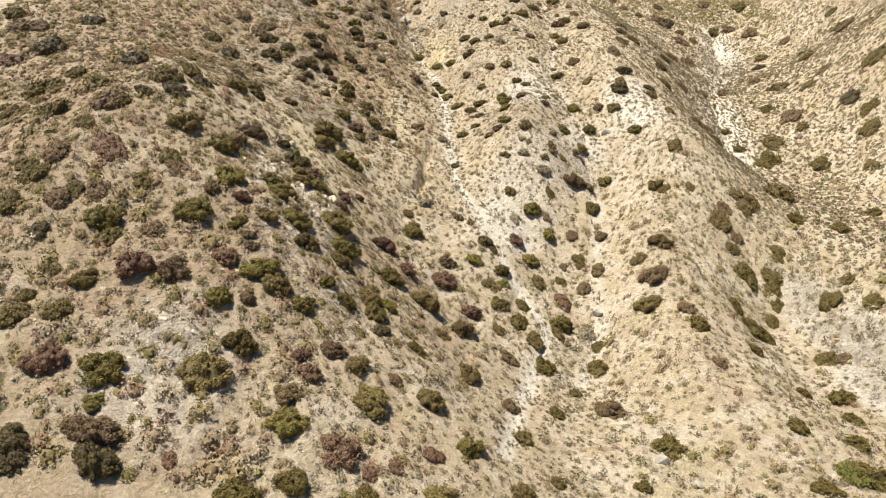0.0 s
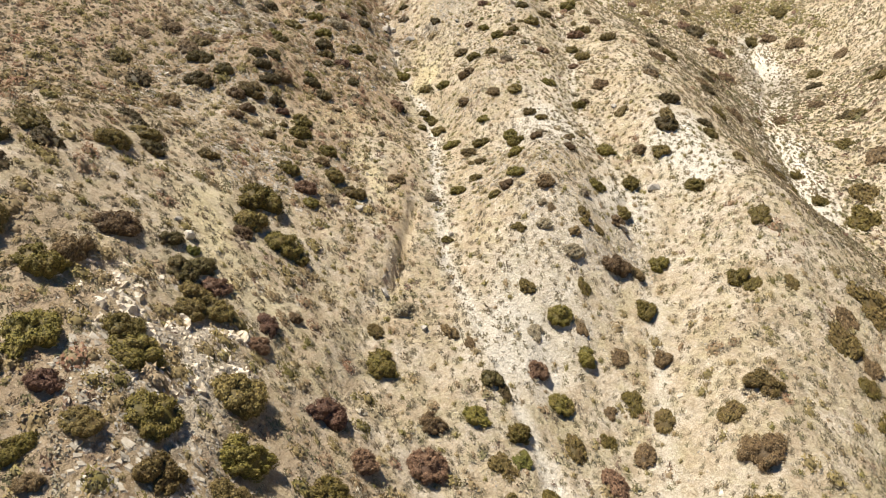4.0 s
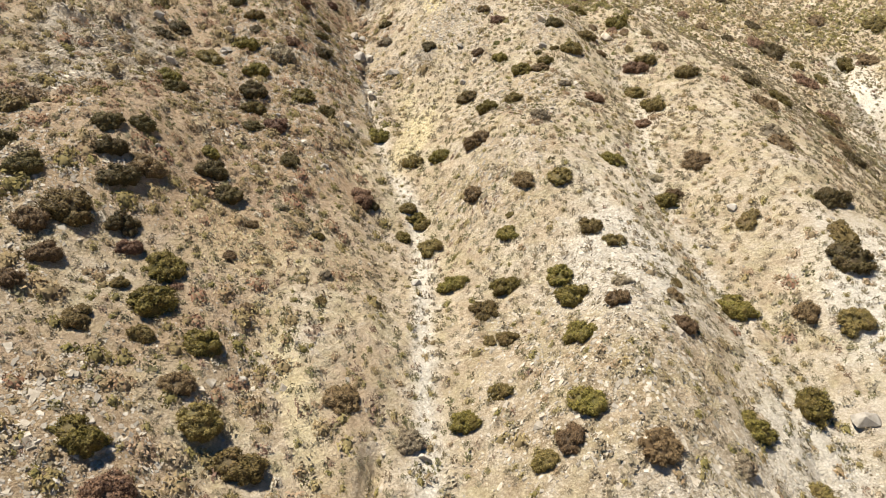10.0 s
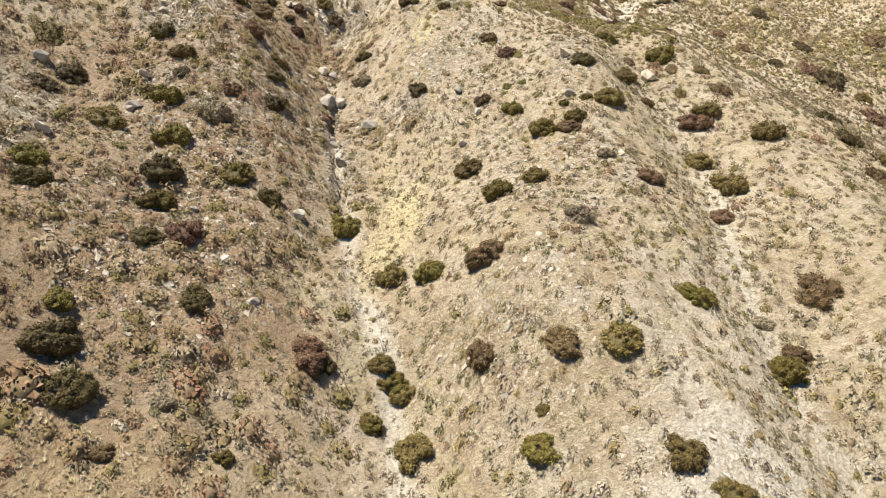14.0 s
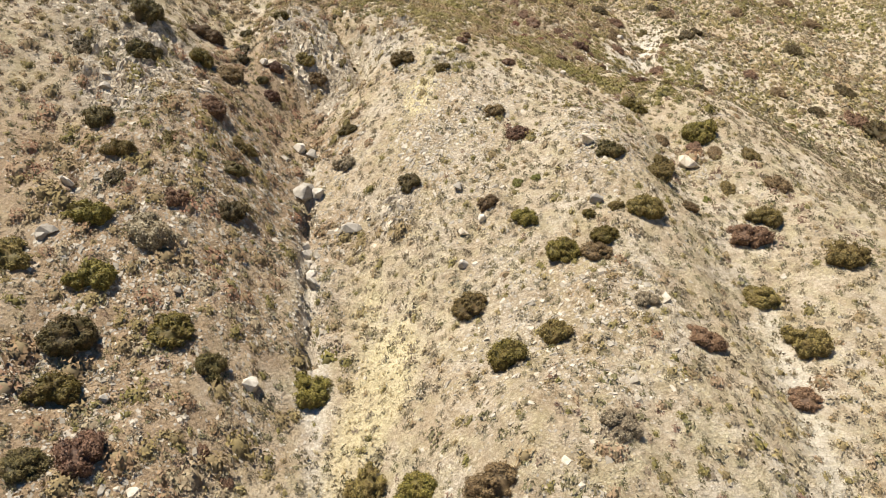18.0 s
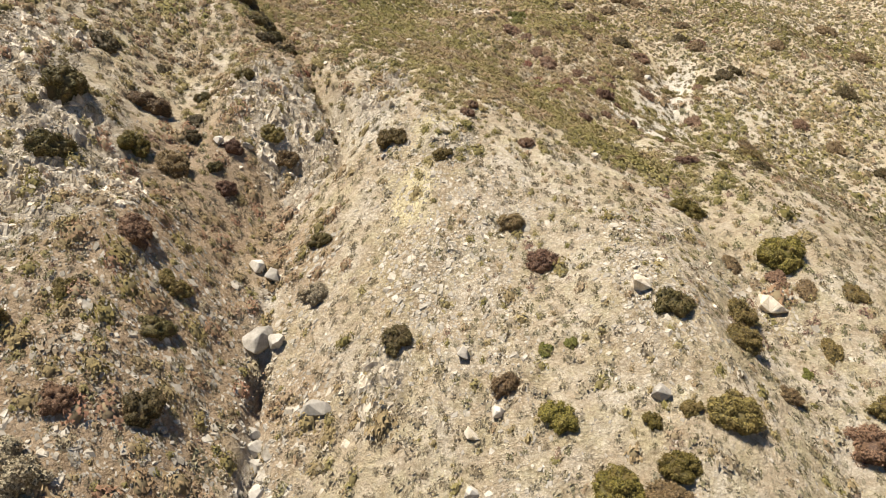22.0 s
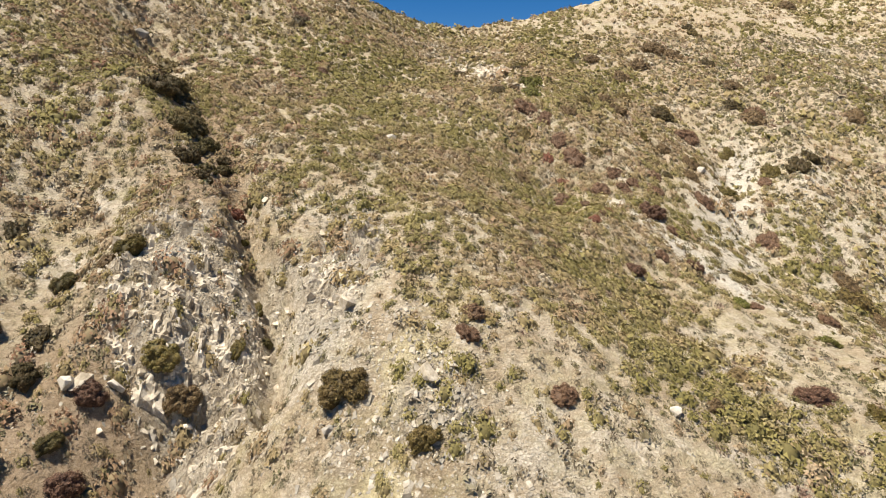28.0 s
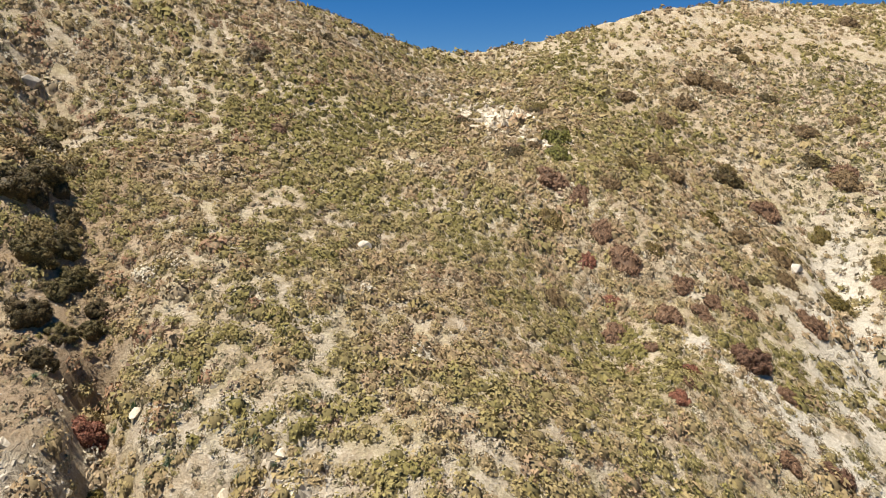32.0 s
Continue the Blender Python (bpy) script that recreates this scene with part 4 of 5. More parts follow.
shrub_row([(4.1, 110.5, 0.90, 'b'), (-10.7, 111.7, 1.11, 'd'), (0.1, 111.7, 0.74, 'm'), (-4.0, 111.8, 0.59, 'd'), (15.4, 111.9, 0.88, 'g'), (18.9, 112.1, 0.64, 's'), (-4.8, 112.1, 1.14, 'r'), (-0.5, 112.2, 0.90, 'g'), (-1.3, 113.0, 0.72, 'm'), (22.7, 113.4, 1.22, 'b'), (-14.3, 115.2, 0.89, 'd'), (4.8, 115.6, 1.09, 'b'), (-20.8, 115.8, 1.09, 'd'), (29.9, 115.9, 1.31, 's'), (-12.5, 116.1, 1.14, 'r'), (10.3, 116.9, 0.84, 's'), (1.4, 117.9, 1.10, 'g'), (-22.5, 118.2, 1.15, 'g'), (-15.4, 119.0, 1.07, 'g'), (-1.0, 119.1, 1.01, 'm'), (20.5, 120.8, 0.81, 'r'), (-16.2, 121.8, 1.36, 'd'), (-9.5, 122.5, 0.95, 'd'), (16.0, 122.7, 1.00, 'r')])
shrub_row([(6.2, 123.1, 1.12, 'g'), (-11.7, 123.8, 1.19, 'g'), (8.8, 124.1, 0.99, 'm'), (22.3, 124.4, 1.21, 'm'), (-4.8, 124.9, 1.19, 'g'), (13.7, 125.0, 0.69, 's'), (-16.7, 125.4, 1.28, 'g'), (-21.2, 125.5, 1.37, 'm'), (4.3, 128.1, 1.12, 'm'), (21.7, 128.2, 0.97, 'm'), (12.0, 129.1, 0.92, 'b'), (-25.4, 129.1, 1.27, 'd'), (-15.0, 129.5, 1.65, 's'), (-18.7, 129.6, 1.23, 'g'), (10.1, 129.9, 1.04, 'g'), (27.6, 130.0, 1.21, 'm'), (12.8, 130.2, 0.86, 'g'), (-14.6, 132.2, 0.81, 'r'), (15.6, 132.3, 1.15, 'm'), (12.2, 132.4, 0.48, 'g'), (14.0, 132.5, 0.53, 'm'), (22.8, 132.9, 1.39, 'r'), (-11.4, 133.6, 1.01, 'd'), (8.2, 133.7, 0.96, 'g')])
shrub_row([(-19.2, 134.4, 1.01, 'm'), (24.6, 134.5, 1.04, 'm'), (19.4, 134.6, 0.67, 'b'), (5.7, 135.6, 0.75, 'b'), (18.1, 136.8, 0.97, 'm'), (-21.7, 137.4, 1.26, 'd'), (-12.6, 137.7, 0.91, 'd'), (14.8, 137.9, 1.04, 'd'), (0.1, 139.2, 1.01, 'd'), (19.3, 140.1, 1.03, 'm'), (-12.6, 140.7, 0.84, 'm'), (-13.3, 140.8, 0.70, 'm'), (-15.4, 141.8, 1.21, 'r'), (8.5, 142.8, 1.05, 'r'), (-5.5, 144.4, 0.89, 's'), (24.1, 144.9, 1.61, 'g'), (-22.3, 146.2, 1.36, 'd'), (6.9, 146.2, 0.91, 'b'), (-5.8, 148.4, 0.91, 'd'), (19.8, 150.0, 1.19, 'g'), (-19.4, 151.0, 1.15, 'g'), (-16.9, 151.7, 1.37, 'b'), (-24.7, 151.8, 1.92, 'd'), (2.7, 151.9, 0.73, 'm')])
shrub_row([(-13.5, 152.4, 0.87, 'r'), (-14.6, 153.5, 0.64, 'd'), (9.0, 154.6, 0.70, 'r'), (-1.4, 154.9, 1.13, 'm'), (-13.8, 155.8, 0.82, 'r'), (-17.0, 156.1, 0.83, 'd'), (16.8, 156.2, 0.61, 'b'), (4.6, 156.7, 0.58, 'r'), (-10.0, 157.4, 0.92, 'b'), (-21.3, 157.9, 1.53, 'b'), (22.8, 158.0, 0.93, 'r'), (-11.4, 158.2, 0.93, 'm'), (5.0, 158.2, 0.61, 'r'), (19.5, 159.8, 0.77, 'b'), (-18.3, 161.9, 0.79, 'd'), (-7.0, 162.0, 0.49, 'd'), (-14.8, 162.7, 0.95, 'g'), (-9.6, 167.6, 0.51, 's'), (-10.1, 168.8, 0.44, 'g'), (-11.3, 170.7, 0.95, 'R'), (17.1, 171.5, 0.76, 'r'), (-14.0, 172.4, 0.73, 'd'), (-12.5, 173.2, 0.69, 'm'), (-16.1, 174.9, 1.05, 'd')])
shrub_row([(-14.5, 174.9, 0.73, 'd'), (22.7, 175.3, 0.77, 'r'), (-13.7, 175.9, 0.81, 'd'), (-16.0, 177.2, 0.78, 'd'), (-14.1, 177.3, 0.71, 'd'), (-17.8, 178.3, 1.16, 'd'), (-15.9, 178.5, 1.02, 'd'), (-17.3, 180.2, 1.06, 'd'), (-20.7, 181.6, 1.41, 'd'), (21.7, 182.5, 1.16, 'r'), (-18.5, 182.8, 0.97, 'd'), (-20.6, 184.7, 1.36, 'd')])
far_row([(-21.1, 28.6, 0.71, 'd'), (-14.3, 30.8, 0.46, 'r'), (-4.0, 30.9, 0.65, 'g'), (-4.0, 32.3, 0.54, 'r'), (-2.7, 33.3, 0.50, 'r'), (5.0, 35.1, 0.86, 'm'), (-0.6, 35.4, 0.70, 'r'), (24.0, 36.3, 0.91, 'g'), (-26.0, 37.1, 1.00, 'g'), (7.5, 37.4, 0.56, 'g'), (-23.7, 37.8, 0.84, 'g'), (13.1, 38.0, 0.57, 'g'), (26.7, 38.1, 1.11, 'y'), (28.1, 38.2, 1.27, 'g'), (-26.4, 38.9, 0.55, 'g'), (-26.0, 40.8, 0.64, 'g'), (-3.2, 41.0, 0.60, 'b'), (16.1, 42.0, 1.11, 'g'), (5.9, 42.0, 0.76, 'm'), (29.6, 42.1, 1.04, 'g'), (26.0, 43.1, 0.78, 'g'), (-28.1, 43.5, 0.68, 'd'), (-23.8, 44.4, 0.90, 'g'), (-31.2, 45.5, 1.02, 'g')])
far_row([(5.2, 45.7, 0.75, 'b'), (-21.2, 45.9, 0.78, 'b'), (31.7, 45.9, 0.90, 'g'), (-1.9, 45.9, 0.74, 'g'), (8.8, 46.1, 0.68, 'g'), (-28.2, 46.3, 0.93, 'b'), (-27.7, 47.6, 0.71, 'g'), (-26.1, 47.8, 0.96, 'b'), (-31.0, 48.2, 1.08, 'g'), (29.4, 48.6, 0.63, 'g'), (32.6, 48.7, 1.03, 'g'), (-32.5, 49.4, 0.92, 'm'), (-23.7, 49.8, 0.89, 'g'), (22.9, 49.8, 0.60, 'b'), (-30.3, 50.5, 1.12, 'b'), (11.3, 50.8, 0.62, 'g'), (0.0, 50.9, 0.73, 'm'), (-27.2, 52.0, 1.26, 'r'), (-21.9, 52.1, 0.75, 'b'), (5.7, 52.6, 0.85, 'b'), (-22.6, 52.9, 0.92, 'g'), (9.0, 53.4, 1.03, 'g'), (27.8, 53.6, 0.78, 'g'), (35.9, 54.3, 0.70, 'b')])
far_row([(23.0, 54.4, 1.03, 'g'), (-30.3, 54.4, 0.80, 'g'), (14.1, 54.5, 0.97, 'g'), (35.0, 55.0, 1.06, 'g'), (8.4, 55.9, 0.90, 'm'), (5.2, 56.3, 0.64, 'm'), (22.7, 56.8, 0.83, 'b'), (-34.5, 57.2, 1.26, 'g'), (-29.9, 57.8, 1.38, 'b'), (7.3, 57.9, 0.93, 'g'), (14.8, 58.0, 0.80, 'g'), (11.1, 58.2, 0.67, 'm'), (30.3, 58.4, 1.35, 'g'), (-28.9, 58.6, 1.07, 'g'), (41.3, 58.7, 0.93, 'g'), (13.9, 59.7, 0.87, 's'), (-40.2, 60.1, 1.10, 'm'), (-27.8, 60.5, 0.84, 'd'), (29.0, 60.9, 0.85, 'g'), (38.6, 61.1, 1.07, 'g'), (8.0, 61.2, 0.85, 'g'), (33.0, 61.3, 0.72, 'g'), (4.9, 62.3, 0.89, 'm'), (-33.2, 62.4, 1.35, 'g')])
far_row([(34.2, 62.9, 0.74, 'g'), (-25.6, 62.9, 1.18, 'd'), (41.2, 63.0, 0.69, 'g'), (6.3, 63.0, 0.66, 'y'), (12.5, 63.7, 1.05, 'r'), (-27.9, 63.9, 1.00, 'm'), (-39.7, 64.2, 1.81, 'g'), (34.9, 65.2, 1.23, 'g'), (10.2, 65.4, 0.85, 'm'), (32.0, 65.5, 1.23, 'g'), (-27.4, 65.7, 1.19, 'g'), (15.0, 65.9, 0.78, 'b'), (20.7, 65.9, 0.85, 'm'), (-37.6, 66.8, 1.15, 'g'), (12.6, 66.8, 0.63, 'g'), (5.4, 67.3, 0.55, 'd'), (-24.9, 67.8, 0.98, 'd'), (17.1, 67.9, 0.80, 'm'), (36.7, 68.0, 0.88, 'g'), (31.6, 68.1, 0.72, 'g'), (-26.5, 68.8, 1.10, 'g'), (13.4, 68.9, 0.49, 'b'), (32.7, 69.4, 0.74, 'b'), (15.3, 69.6, 0.83, 'g')])
far_row([(-32.6, 69.8, 1.51, 'd'), (31.4, 70.8, 1.34, 'm'), (3.1, 71.0, 0.46, 'b'), (45.3, 71.4, 1.14, 'g'), (14.9, 72.7, 0.75, 'b'), (32.4, 72.7, 0.95, 'b'), (-48.1, 72.9, 1.32, 'r'), (8.4, 73.1, 0.64, 's'), (35.0, 73.3, 0.87, 'm'), (12.2, 74.0, 0.50, 'b'), (41.6, 74.3, 1.12, 'g'), (35.7, 74.7, 1.69, 'm'), (29.2, 74.9, 0.62, 'm'), (26.4, 75.6, 0.68, 'g'), (51.8, 75.9, 1.20, 'g'), (-45.7, 76.7, 1.98, 'd'), (13.0, 77.0, 0.59, 'g'), (-24.6, 79.3, 1.02, 'd'), (43.1, 80.9, 1.97, 'm'), (29.4, 81.1, 1.02, 'g'), (15.4, 82.9, 0.55, 'm'), (11.2, 83.2, 0.44, 'b'), (-53.7, 83.9, 1.43, 'b'), (-51.5, 84.4, 1.21, 'b')])
far_row([(-18.1, 84.7, 0.62, 'b'), (-56.1, 87.3, 1.57, 'g'), (-46.3, 87.9, 1.57, 'd'), (59.0, 88.0, 1.11, 'm'), (-29.5, 91.6, 1.32, 'd'), (32.5, 92.9, 0.69, 'm'), (55.4, 93.6, 1.46, 'g'), (63.2, 95.2, 1.47, 'g'), (-13.3, 95.3, 0.37, 'r'), (-33.0, 95.6, 1.24, 'g'), (-9.5, 95.8, 0.42, 'b'), (4.3, 96.3, 0.44, 'm'), (38.6, 97.3, 1.29, 'm'), (31.4, 97.4, 0.95, 'g'), (-5.7, 97.6, 0.41, 'm'), (50.1, 97.7, 1.97, 'g'), (41.4, 98.3, 1.05, 'g'), (15.9, 98.4, 0.42, 'm'), (65.3, 99.5, 1.30, 'g'), (31.7, 100.1, 0.88, 'd'), (43.1, 101.0, 0.95, 'g'), (27.6, 101.2, 1.00, 'm'), (-33.4, 101.9, 0.91, 'b'), (-28.6, 102.3, 1.31, 'b')])
far_row([(47.4, 102.5, 1.14, 'g'), (52.7, 102.9, 1.89, 'm'), (43.0, 103.4, 0.71, 'g'), (65.4, 104.1, 1.36, 'd'), (-28.0, 104.8, 1.35, 'm'), (58.6, 104.8, 1.15, 'g'), (23.2, 104.9, 0.78, 'm'), (-32.1, 106.4, 1.26, 'b'), (6.5, 106.4, 0.29, 'g'), (-27.5, 106.5, 1.29, 'b'), (71.0, 107.7, 1.62, 'g'), (48.2, 109.1, 1.04, 'g'), (58.9, 109.3, 1.81, 'b'), (37.7, 110.7, 1.02, 'g'), (29.4, 112.9, 1.09, 'b'), (22.4, 113.0, 0.61, 'g'), (57.3, 114.8, 1.26, 'g'), (65.0, 115.9, 1.27, 'm'), (68.0, 117.2, 1.11, 'b'), (42.9, 117.3, 1.22, 'b'), (-7.2, 117.7, 0.31, 'r'), (-8.3, 118.2, 0.35, 'r'), (40.1, 120.1, 1.12, 'd'), (63.1, 121.6, 1.33, 'm')])
far_row([(62.3, 122.9, 1.28, 'd'), (40.7, 123.2, 1.18, 'b'), (34.4, 125.8, 1.37, 'b'), (50.4, 126.3, 0.93, 'm'), (-26.1, 126.6, 0.91, 'd'), (55.0, 127.4, 1.44, 'b'), (37.4, 129.1, 1.09, 'g'), (44.2, 130.9, 1.14, 'd'), (-28.4, 132.0, 1.22, 'g'), (63.0, 132.0, 1.20, 'b'), (-18.5, 132.3, 0.60, 'd'), (73.3, 132.6, 1.44, 'g'), (35.7, 132.9, 1.29, 'd'), (-31.3, 136.1, 0.87, 'd'), (21.6, 136.7, 0.33, 'y'), (-16.7, 137.0, 0.61, 'g'), (8.0, 137.0, 0.40, 'y'), (9.3, 137.0, 0.36, 'y'), (82.9, 137.3, 1.76, 'b'), (27.3, 138.2, 0.91, 'b'), (23.7, 138.3, 0.70, 'm'), (37.4, 138.3, 1.18, 'd'), (48.9, 140.1, 1.32, 'm'), (83.7, 140.2, 1.51, 'g')])
far_row([(26.7, 141.4, 0.73, 'm'), (24.1, 142.0, 0.62, 'b'), (23.0, 143.1, 0.64, 'r'), (-26.1, 144.1, 0.87, 'd'), (20.9, 144.7, 0.67, 'b'), (70.6, 146.5, 1.30, 'd'), (88.3, 151.0, 1.18, 'g'), (56.6, 151.1, 1.66, 'b'), (73.5, 151.9, 1.43, 'g'), (57.1, 152.9, 1.56, 'r'), (80.0, 155.1, 1.48, 'b'), (25.0, 156.6, 0.56, 'g'), (-17.6, 157.9, 0.73, 'd'), (-7.8, 159.6, 0.42, 'g'), (29.9, 160.3, 0.92, 'd'), (-26.2, 162.1, 1.16, 'd'), (-16.0, 162.4, 0.50, 'b'), (58.8, 163.1, 1.75, 'r'), (-7.8, 163.5, 0.41, 'g'), (-22.6, 164.7, 0.69, 'd'), (62.9, 165.9, 1.20, 'g'), (28.2, 166.1, 0.67, 'y'), (77.2, 166.6, 1.89, 'b'), (60.4, 168.7, 1.15, 'g')])
far_row([(25.4, 170.1, 0.50, 'r'), (24.5, 170.6, 0.69, 'y'), (30.8, 170.6, 0.82, 'r'), (-10.2, 171.7, 0.47, 'd'), (57.9, 172.1, 2.10, 'd'), (74.2, 172.6, 1.70, 'b'), (70.8, 173.3, 1.63, 'g'), (20.1, 174.9, 0.61, 'r'), (37.7, 175.1, 0.90, 'b'), (56.1, 175.2, 1.62, 'r'), (27.3, 176.5, 0.71, 'g'), (15.4, 176.6, 0.54, 'R'), (52.4, 177.3, 1.03, 'd'), (37.4, 177.4, 1.51, 'm'), (16.3, 177.7, 0.46, 'r'), (-18.2, 179.6, 0.83, 'm'), (17.2, 179.6, 0.54, 'R'), (22.8, 180.2, 0.66, 'r'), (38.1, 180.6, 1.10, 'b'), (80.1, 180.6, 1.94, 'g'), (49.3, 182.0, 1.15, 'b'), (-18.0, 182.1, 0.89, 'm'), (-19.6, 182.1, 0.89, 'd'), (58.8, 182.5, 1.36, 'd')])
far_row([(15.6, 182.8, 0.53, 'r'), (-19.9, 184.3, 0.94, 'd'), (14.2, 184.8, 0.86, 'r'), (33.5, 184.8, 1.09, 'r'), (-22.9, 185.6, 0.96, 'm'), (17.8, 185.8, 0.91, 'r'), (20.2, 186.2, 0.69, 'r'), (72.8, 186.2, 1.68, 'b'), (10.7, 186.2, 0.76, 'b'), (47.7, 186.6, 1.11, 'r'), (21.3, 187.1, 0.68, 'r'), (23.6, 187.2, 0.65, 'r'), (14.7, 187.5, 0.67, 'R'), (-25.9, 187.7, 0.92, 'b'), (28.6, 188.1, 0.93, 'r'), (-21.0, 188.8, 0.94, 'd'), (19.8, 188.8, 0.93, 'r'), (24.2, 189.9, 0.75, 'r'), (-21.7, 190.1, 1.07, 'm'), (16.3, 190.2, 1.10, 'r'), (13.5, 190.3, 0.69, 'R'), (25.8, 191.0, 0.53, 'd'), (-11.8, 191.3, 0.46, 'm'), (32.4, 191.5, 1.14, 'g')])
far_row([(18.6, 191.8, 0.74, 'm'), (28.5, 192.2, 0.83, 'b'), (-25.4, 192.6, 1.13, 'd'), (15.0, 192.7, 0.94, 'r'), (57.1, 193.3, 1.49, 'd'), (11.5, 193.5, 1.06, 'm'), (37.2, 194.4, 0.75, 'r'), (29.5, 194.8, 0.98, 'b'), (41.1, 195.1, 1.21, 'd'), (-25.6, 195.8, 1.20, 'm'), (14.1, 195.8, 0.84, 'r'), (38.4, 195.8, 1.07, 'g'), (30.2, 196.1, 0.51, 'g'), (27.2, 196.3, 0.90, 'b'), (14.3, 196.5, 0.73, 'r'), (43.3, 196.9, 1.09, 'd'), (12.0, 197.7, 1.25, 'r'), (25.1, 197.8, 1.15, 'g'), (17.0, 197.9, 0.92, 'b'), (35.7, 200.1, 0.85, 'g'), (-10.4, 200.2, 0.83, 'r'), (9.4, 201.5, 0.93, 'd'), (13.5, 201.9, 1.22, 'y'), (31.7, 201.9, 1.49, 'r')])
far_row([(19.6, 202.2, 0.81, 'm'), (9.7, 202.2, 0.64, 'r'), (23.6, 202.5, 1.13, 'b'), (11.5, 203.5, 0.62, 'b'), (22.6, 204.6, 1.03, 'b'), (13.9, 205.4, 1.56, 'y'), (29.8, 205.8, 1.32, 'd'), (53.5, 206.0, 1.25, 'b'), (67.0, 206.6, 1.70, 'b'), (41.5, 206.7, 1.61, 'b'), (30.3, 207.2, 0.97, 'm'), (14.7, 208.1, 0.89, 'g'), (42.2, 208.3, 1.26, 'r'), (26.1, 209.5, 1.00, 'm'), (40.0, 210.0, 1.13, 'd'), (5.4, 213.4, 1.03, 'd'), (-15.6, 213.9, 1.17, 'd'), (-15.8, 215.0, 1.06, 'r'), (5.2, 215.5, 0.69, 'r'), (42.1, 215.9, 1.37, 'b'), (13.3, 216.2, 0.92, 'd'), (27.7, 216.8, 1.38, 'b'), (42.9, 217.2, 0.81, 'r'), (67.4, 217.4, 1.64, 'b')])
far_row([(13.6, 217.8, 1.22, 'g'), (48.6, 218.2, 1.10, 'b'), (-12.3, 220.2, 0.95, 'g'), (24.5, 221.9, 1.15, 'b'), (31.4, 222.0, 1.48, 'b'), (22.2, 223.3, 1.00, 'd'), (-10.3, 223.4, 0.82, 'd'), (42.3, 224.8, 1.19, 'd'), (38.1, 227.1, 1.40, 'b'), (35.5, 228.6, 1.78, 'b'), (26.1, 231.8, 0.73, 'm'), (43.9, 235.6, 0.88, 'm'), (44.0, 238.1, 0.99, 'd'), (66.0, 249.0, 1.53, 'b')])



def join_far_shrubs():
    """One object for each leaf colour of the far slopes."""
    for tone in LEAF:
        rows = [r for r in FAR if r[3] == tone]
        if not rows:
            continue
        x, y, r = (np.array([q[i] for q in rows], float) for i in range(3))
        r = r * 1.12
        scatter("far_shrubs", FAR_SHRUBS, x, y, r, 0 * x, LEAF[tone], SHRUB_LABEL[tone].replace("shrub", "shrubs"), "far shrubs", 0.05, 0.95, True, (INNER_SHADE[tone], INNER_FACES))


join_far_shrubs()

# ---- boulders and outcrops ----
def boulder_mesh(seed, material, flat=0.8):
    """An angular block: the hull of scattered corners, its edges knocked off."""
    rng = np.random.default_rng(seed)
    bm = bmesh.new()
    for p in rng.normal(0, 1, (12, 3)):
        p = p / np.linalg.norm(p) * rng.uniform(0.8, 1.15)
        bm.verts.new((p[0], p[1] * 0.75, p[2] * flat))
    hull = bmesh.ops.convex_hull(bm, input=bm.verts)
    bmesh.ops.delete(bm, geom=list({*hull["geom_interior"], *hull["geom_unused"]}), context="VERTS")
    bmesh.ops.recalc_face_normals(bm, faces=bm.faces)
    bmesh.ops.bevel(bm, geom=list(bm.edges), offset=0.025, segments=1, affect="EDGES")
    me = bpy.data.meshes.new("boulder")
    bm.to_mesh(me)
    bm.free()
    me.materials.append(material)
    return me


BOULDERS = [boulder_mesh(s, PALE, f) for s, f in ((1, 0.6), (2, 0.75), (3, 0.5), (4, 0.7))]
GREY_BOULDERS = [boulder_mesh(s, ROCK, f) for s, f in ((11, 0.7), (12, 0.55), (13, 0.8))]


def boulder(x, y, r, turn=0.0, kind=0, grey=False, tilt=0.0):
    pool = GREY_BOULDERS if grey else BOULDERS
    ob = new("boulder", pool[kind % len(pool)])
    ob.matrix_world = Matrix.LocRotScale((x, y, level(x, y) + 0.22 * r), Euler((radians(24), radians(tilt), radians(turn))), (r, r, r))
    return tagged(ob, "grey angular boulder lying on the slope" if grey else "pale weathered boulder lying on the stony slope", "boulder", "loose boulders")


boulder(-8.4, 141.9, 1.45, 70, 2)
boulder(-7.3, 141.8, 0.7, 20, 1)
boulder(-7.5, 136.8, 0.61, 10, 0)
boulder(-7.1, 136.2, 0.67, 63, 1)
boulder(-8.8, 146.8, 0.98, 116, 2)
boulder(-9.8, 147.2, 0.79, 169, 1)
boulder(-14.2, 156.0, 0.70, 42, 0, True)
boulder(3.7, 137.3, 0.61, 95, 2)
boulder(21.7, 141.3, 1.02, 148, 0, True)
boulder(13.2, 138.9, 0.79, 21, 2, True)
boulder(12.8, 133.4, 0.61, 74, 1)
boulder(5.3, 134.4, 0.49, 127, 1)
boulder(-4.2, 137.3, 0.93, 0, 2)
boulder(-20.9, 131.2, 0.65, 143, 0)
boulder(-20.4, 127.7, 0.68, 16, 2)
boulder(-7.5, 123.0, 0.62, 69, 1)
boulder(-12.5, 126.5, 0.47, 122, 2)
boulder(-6.2, 133.5, 0.61, 48, 0)
boulder(3.9, 131.6, 0.48, 101, 1)
boulder(-23.2, 141.2, 0.68, 154, 2)
boulder(-20.4, 127.2, 0.42, 27, 1)
boulder(-13.2, 119.4, 0.34, 80, 1)
boulder(4.0, 133.8, 0.50, 133, 0, True)
boulder(-27.3, 128.8, 0.74, 92, 1)
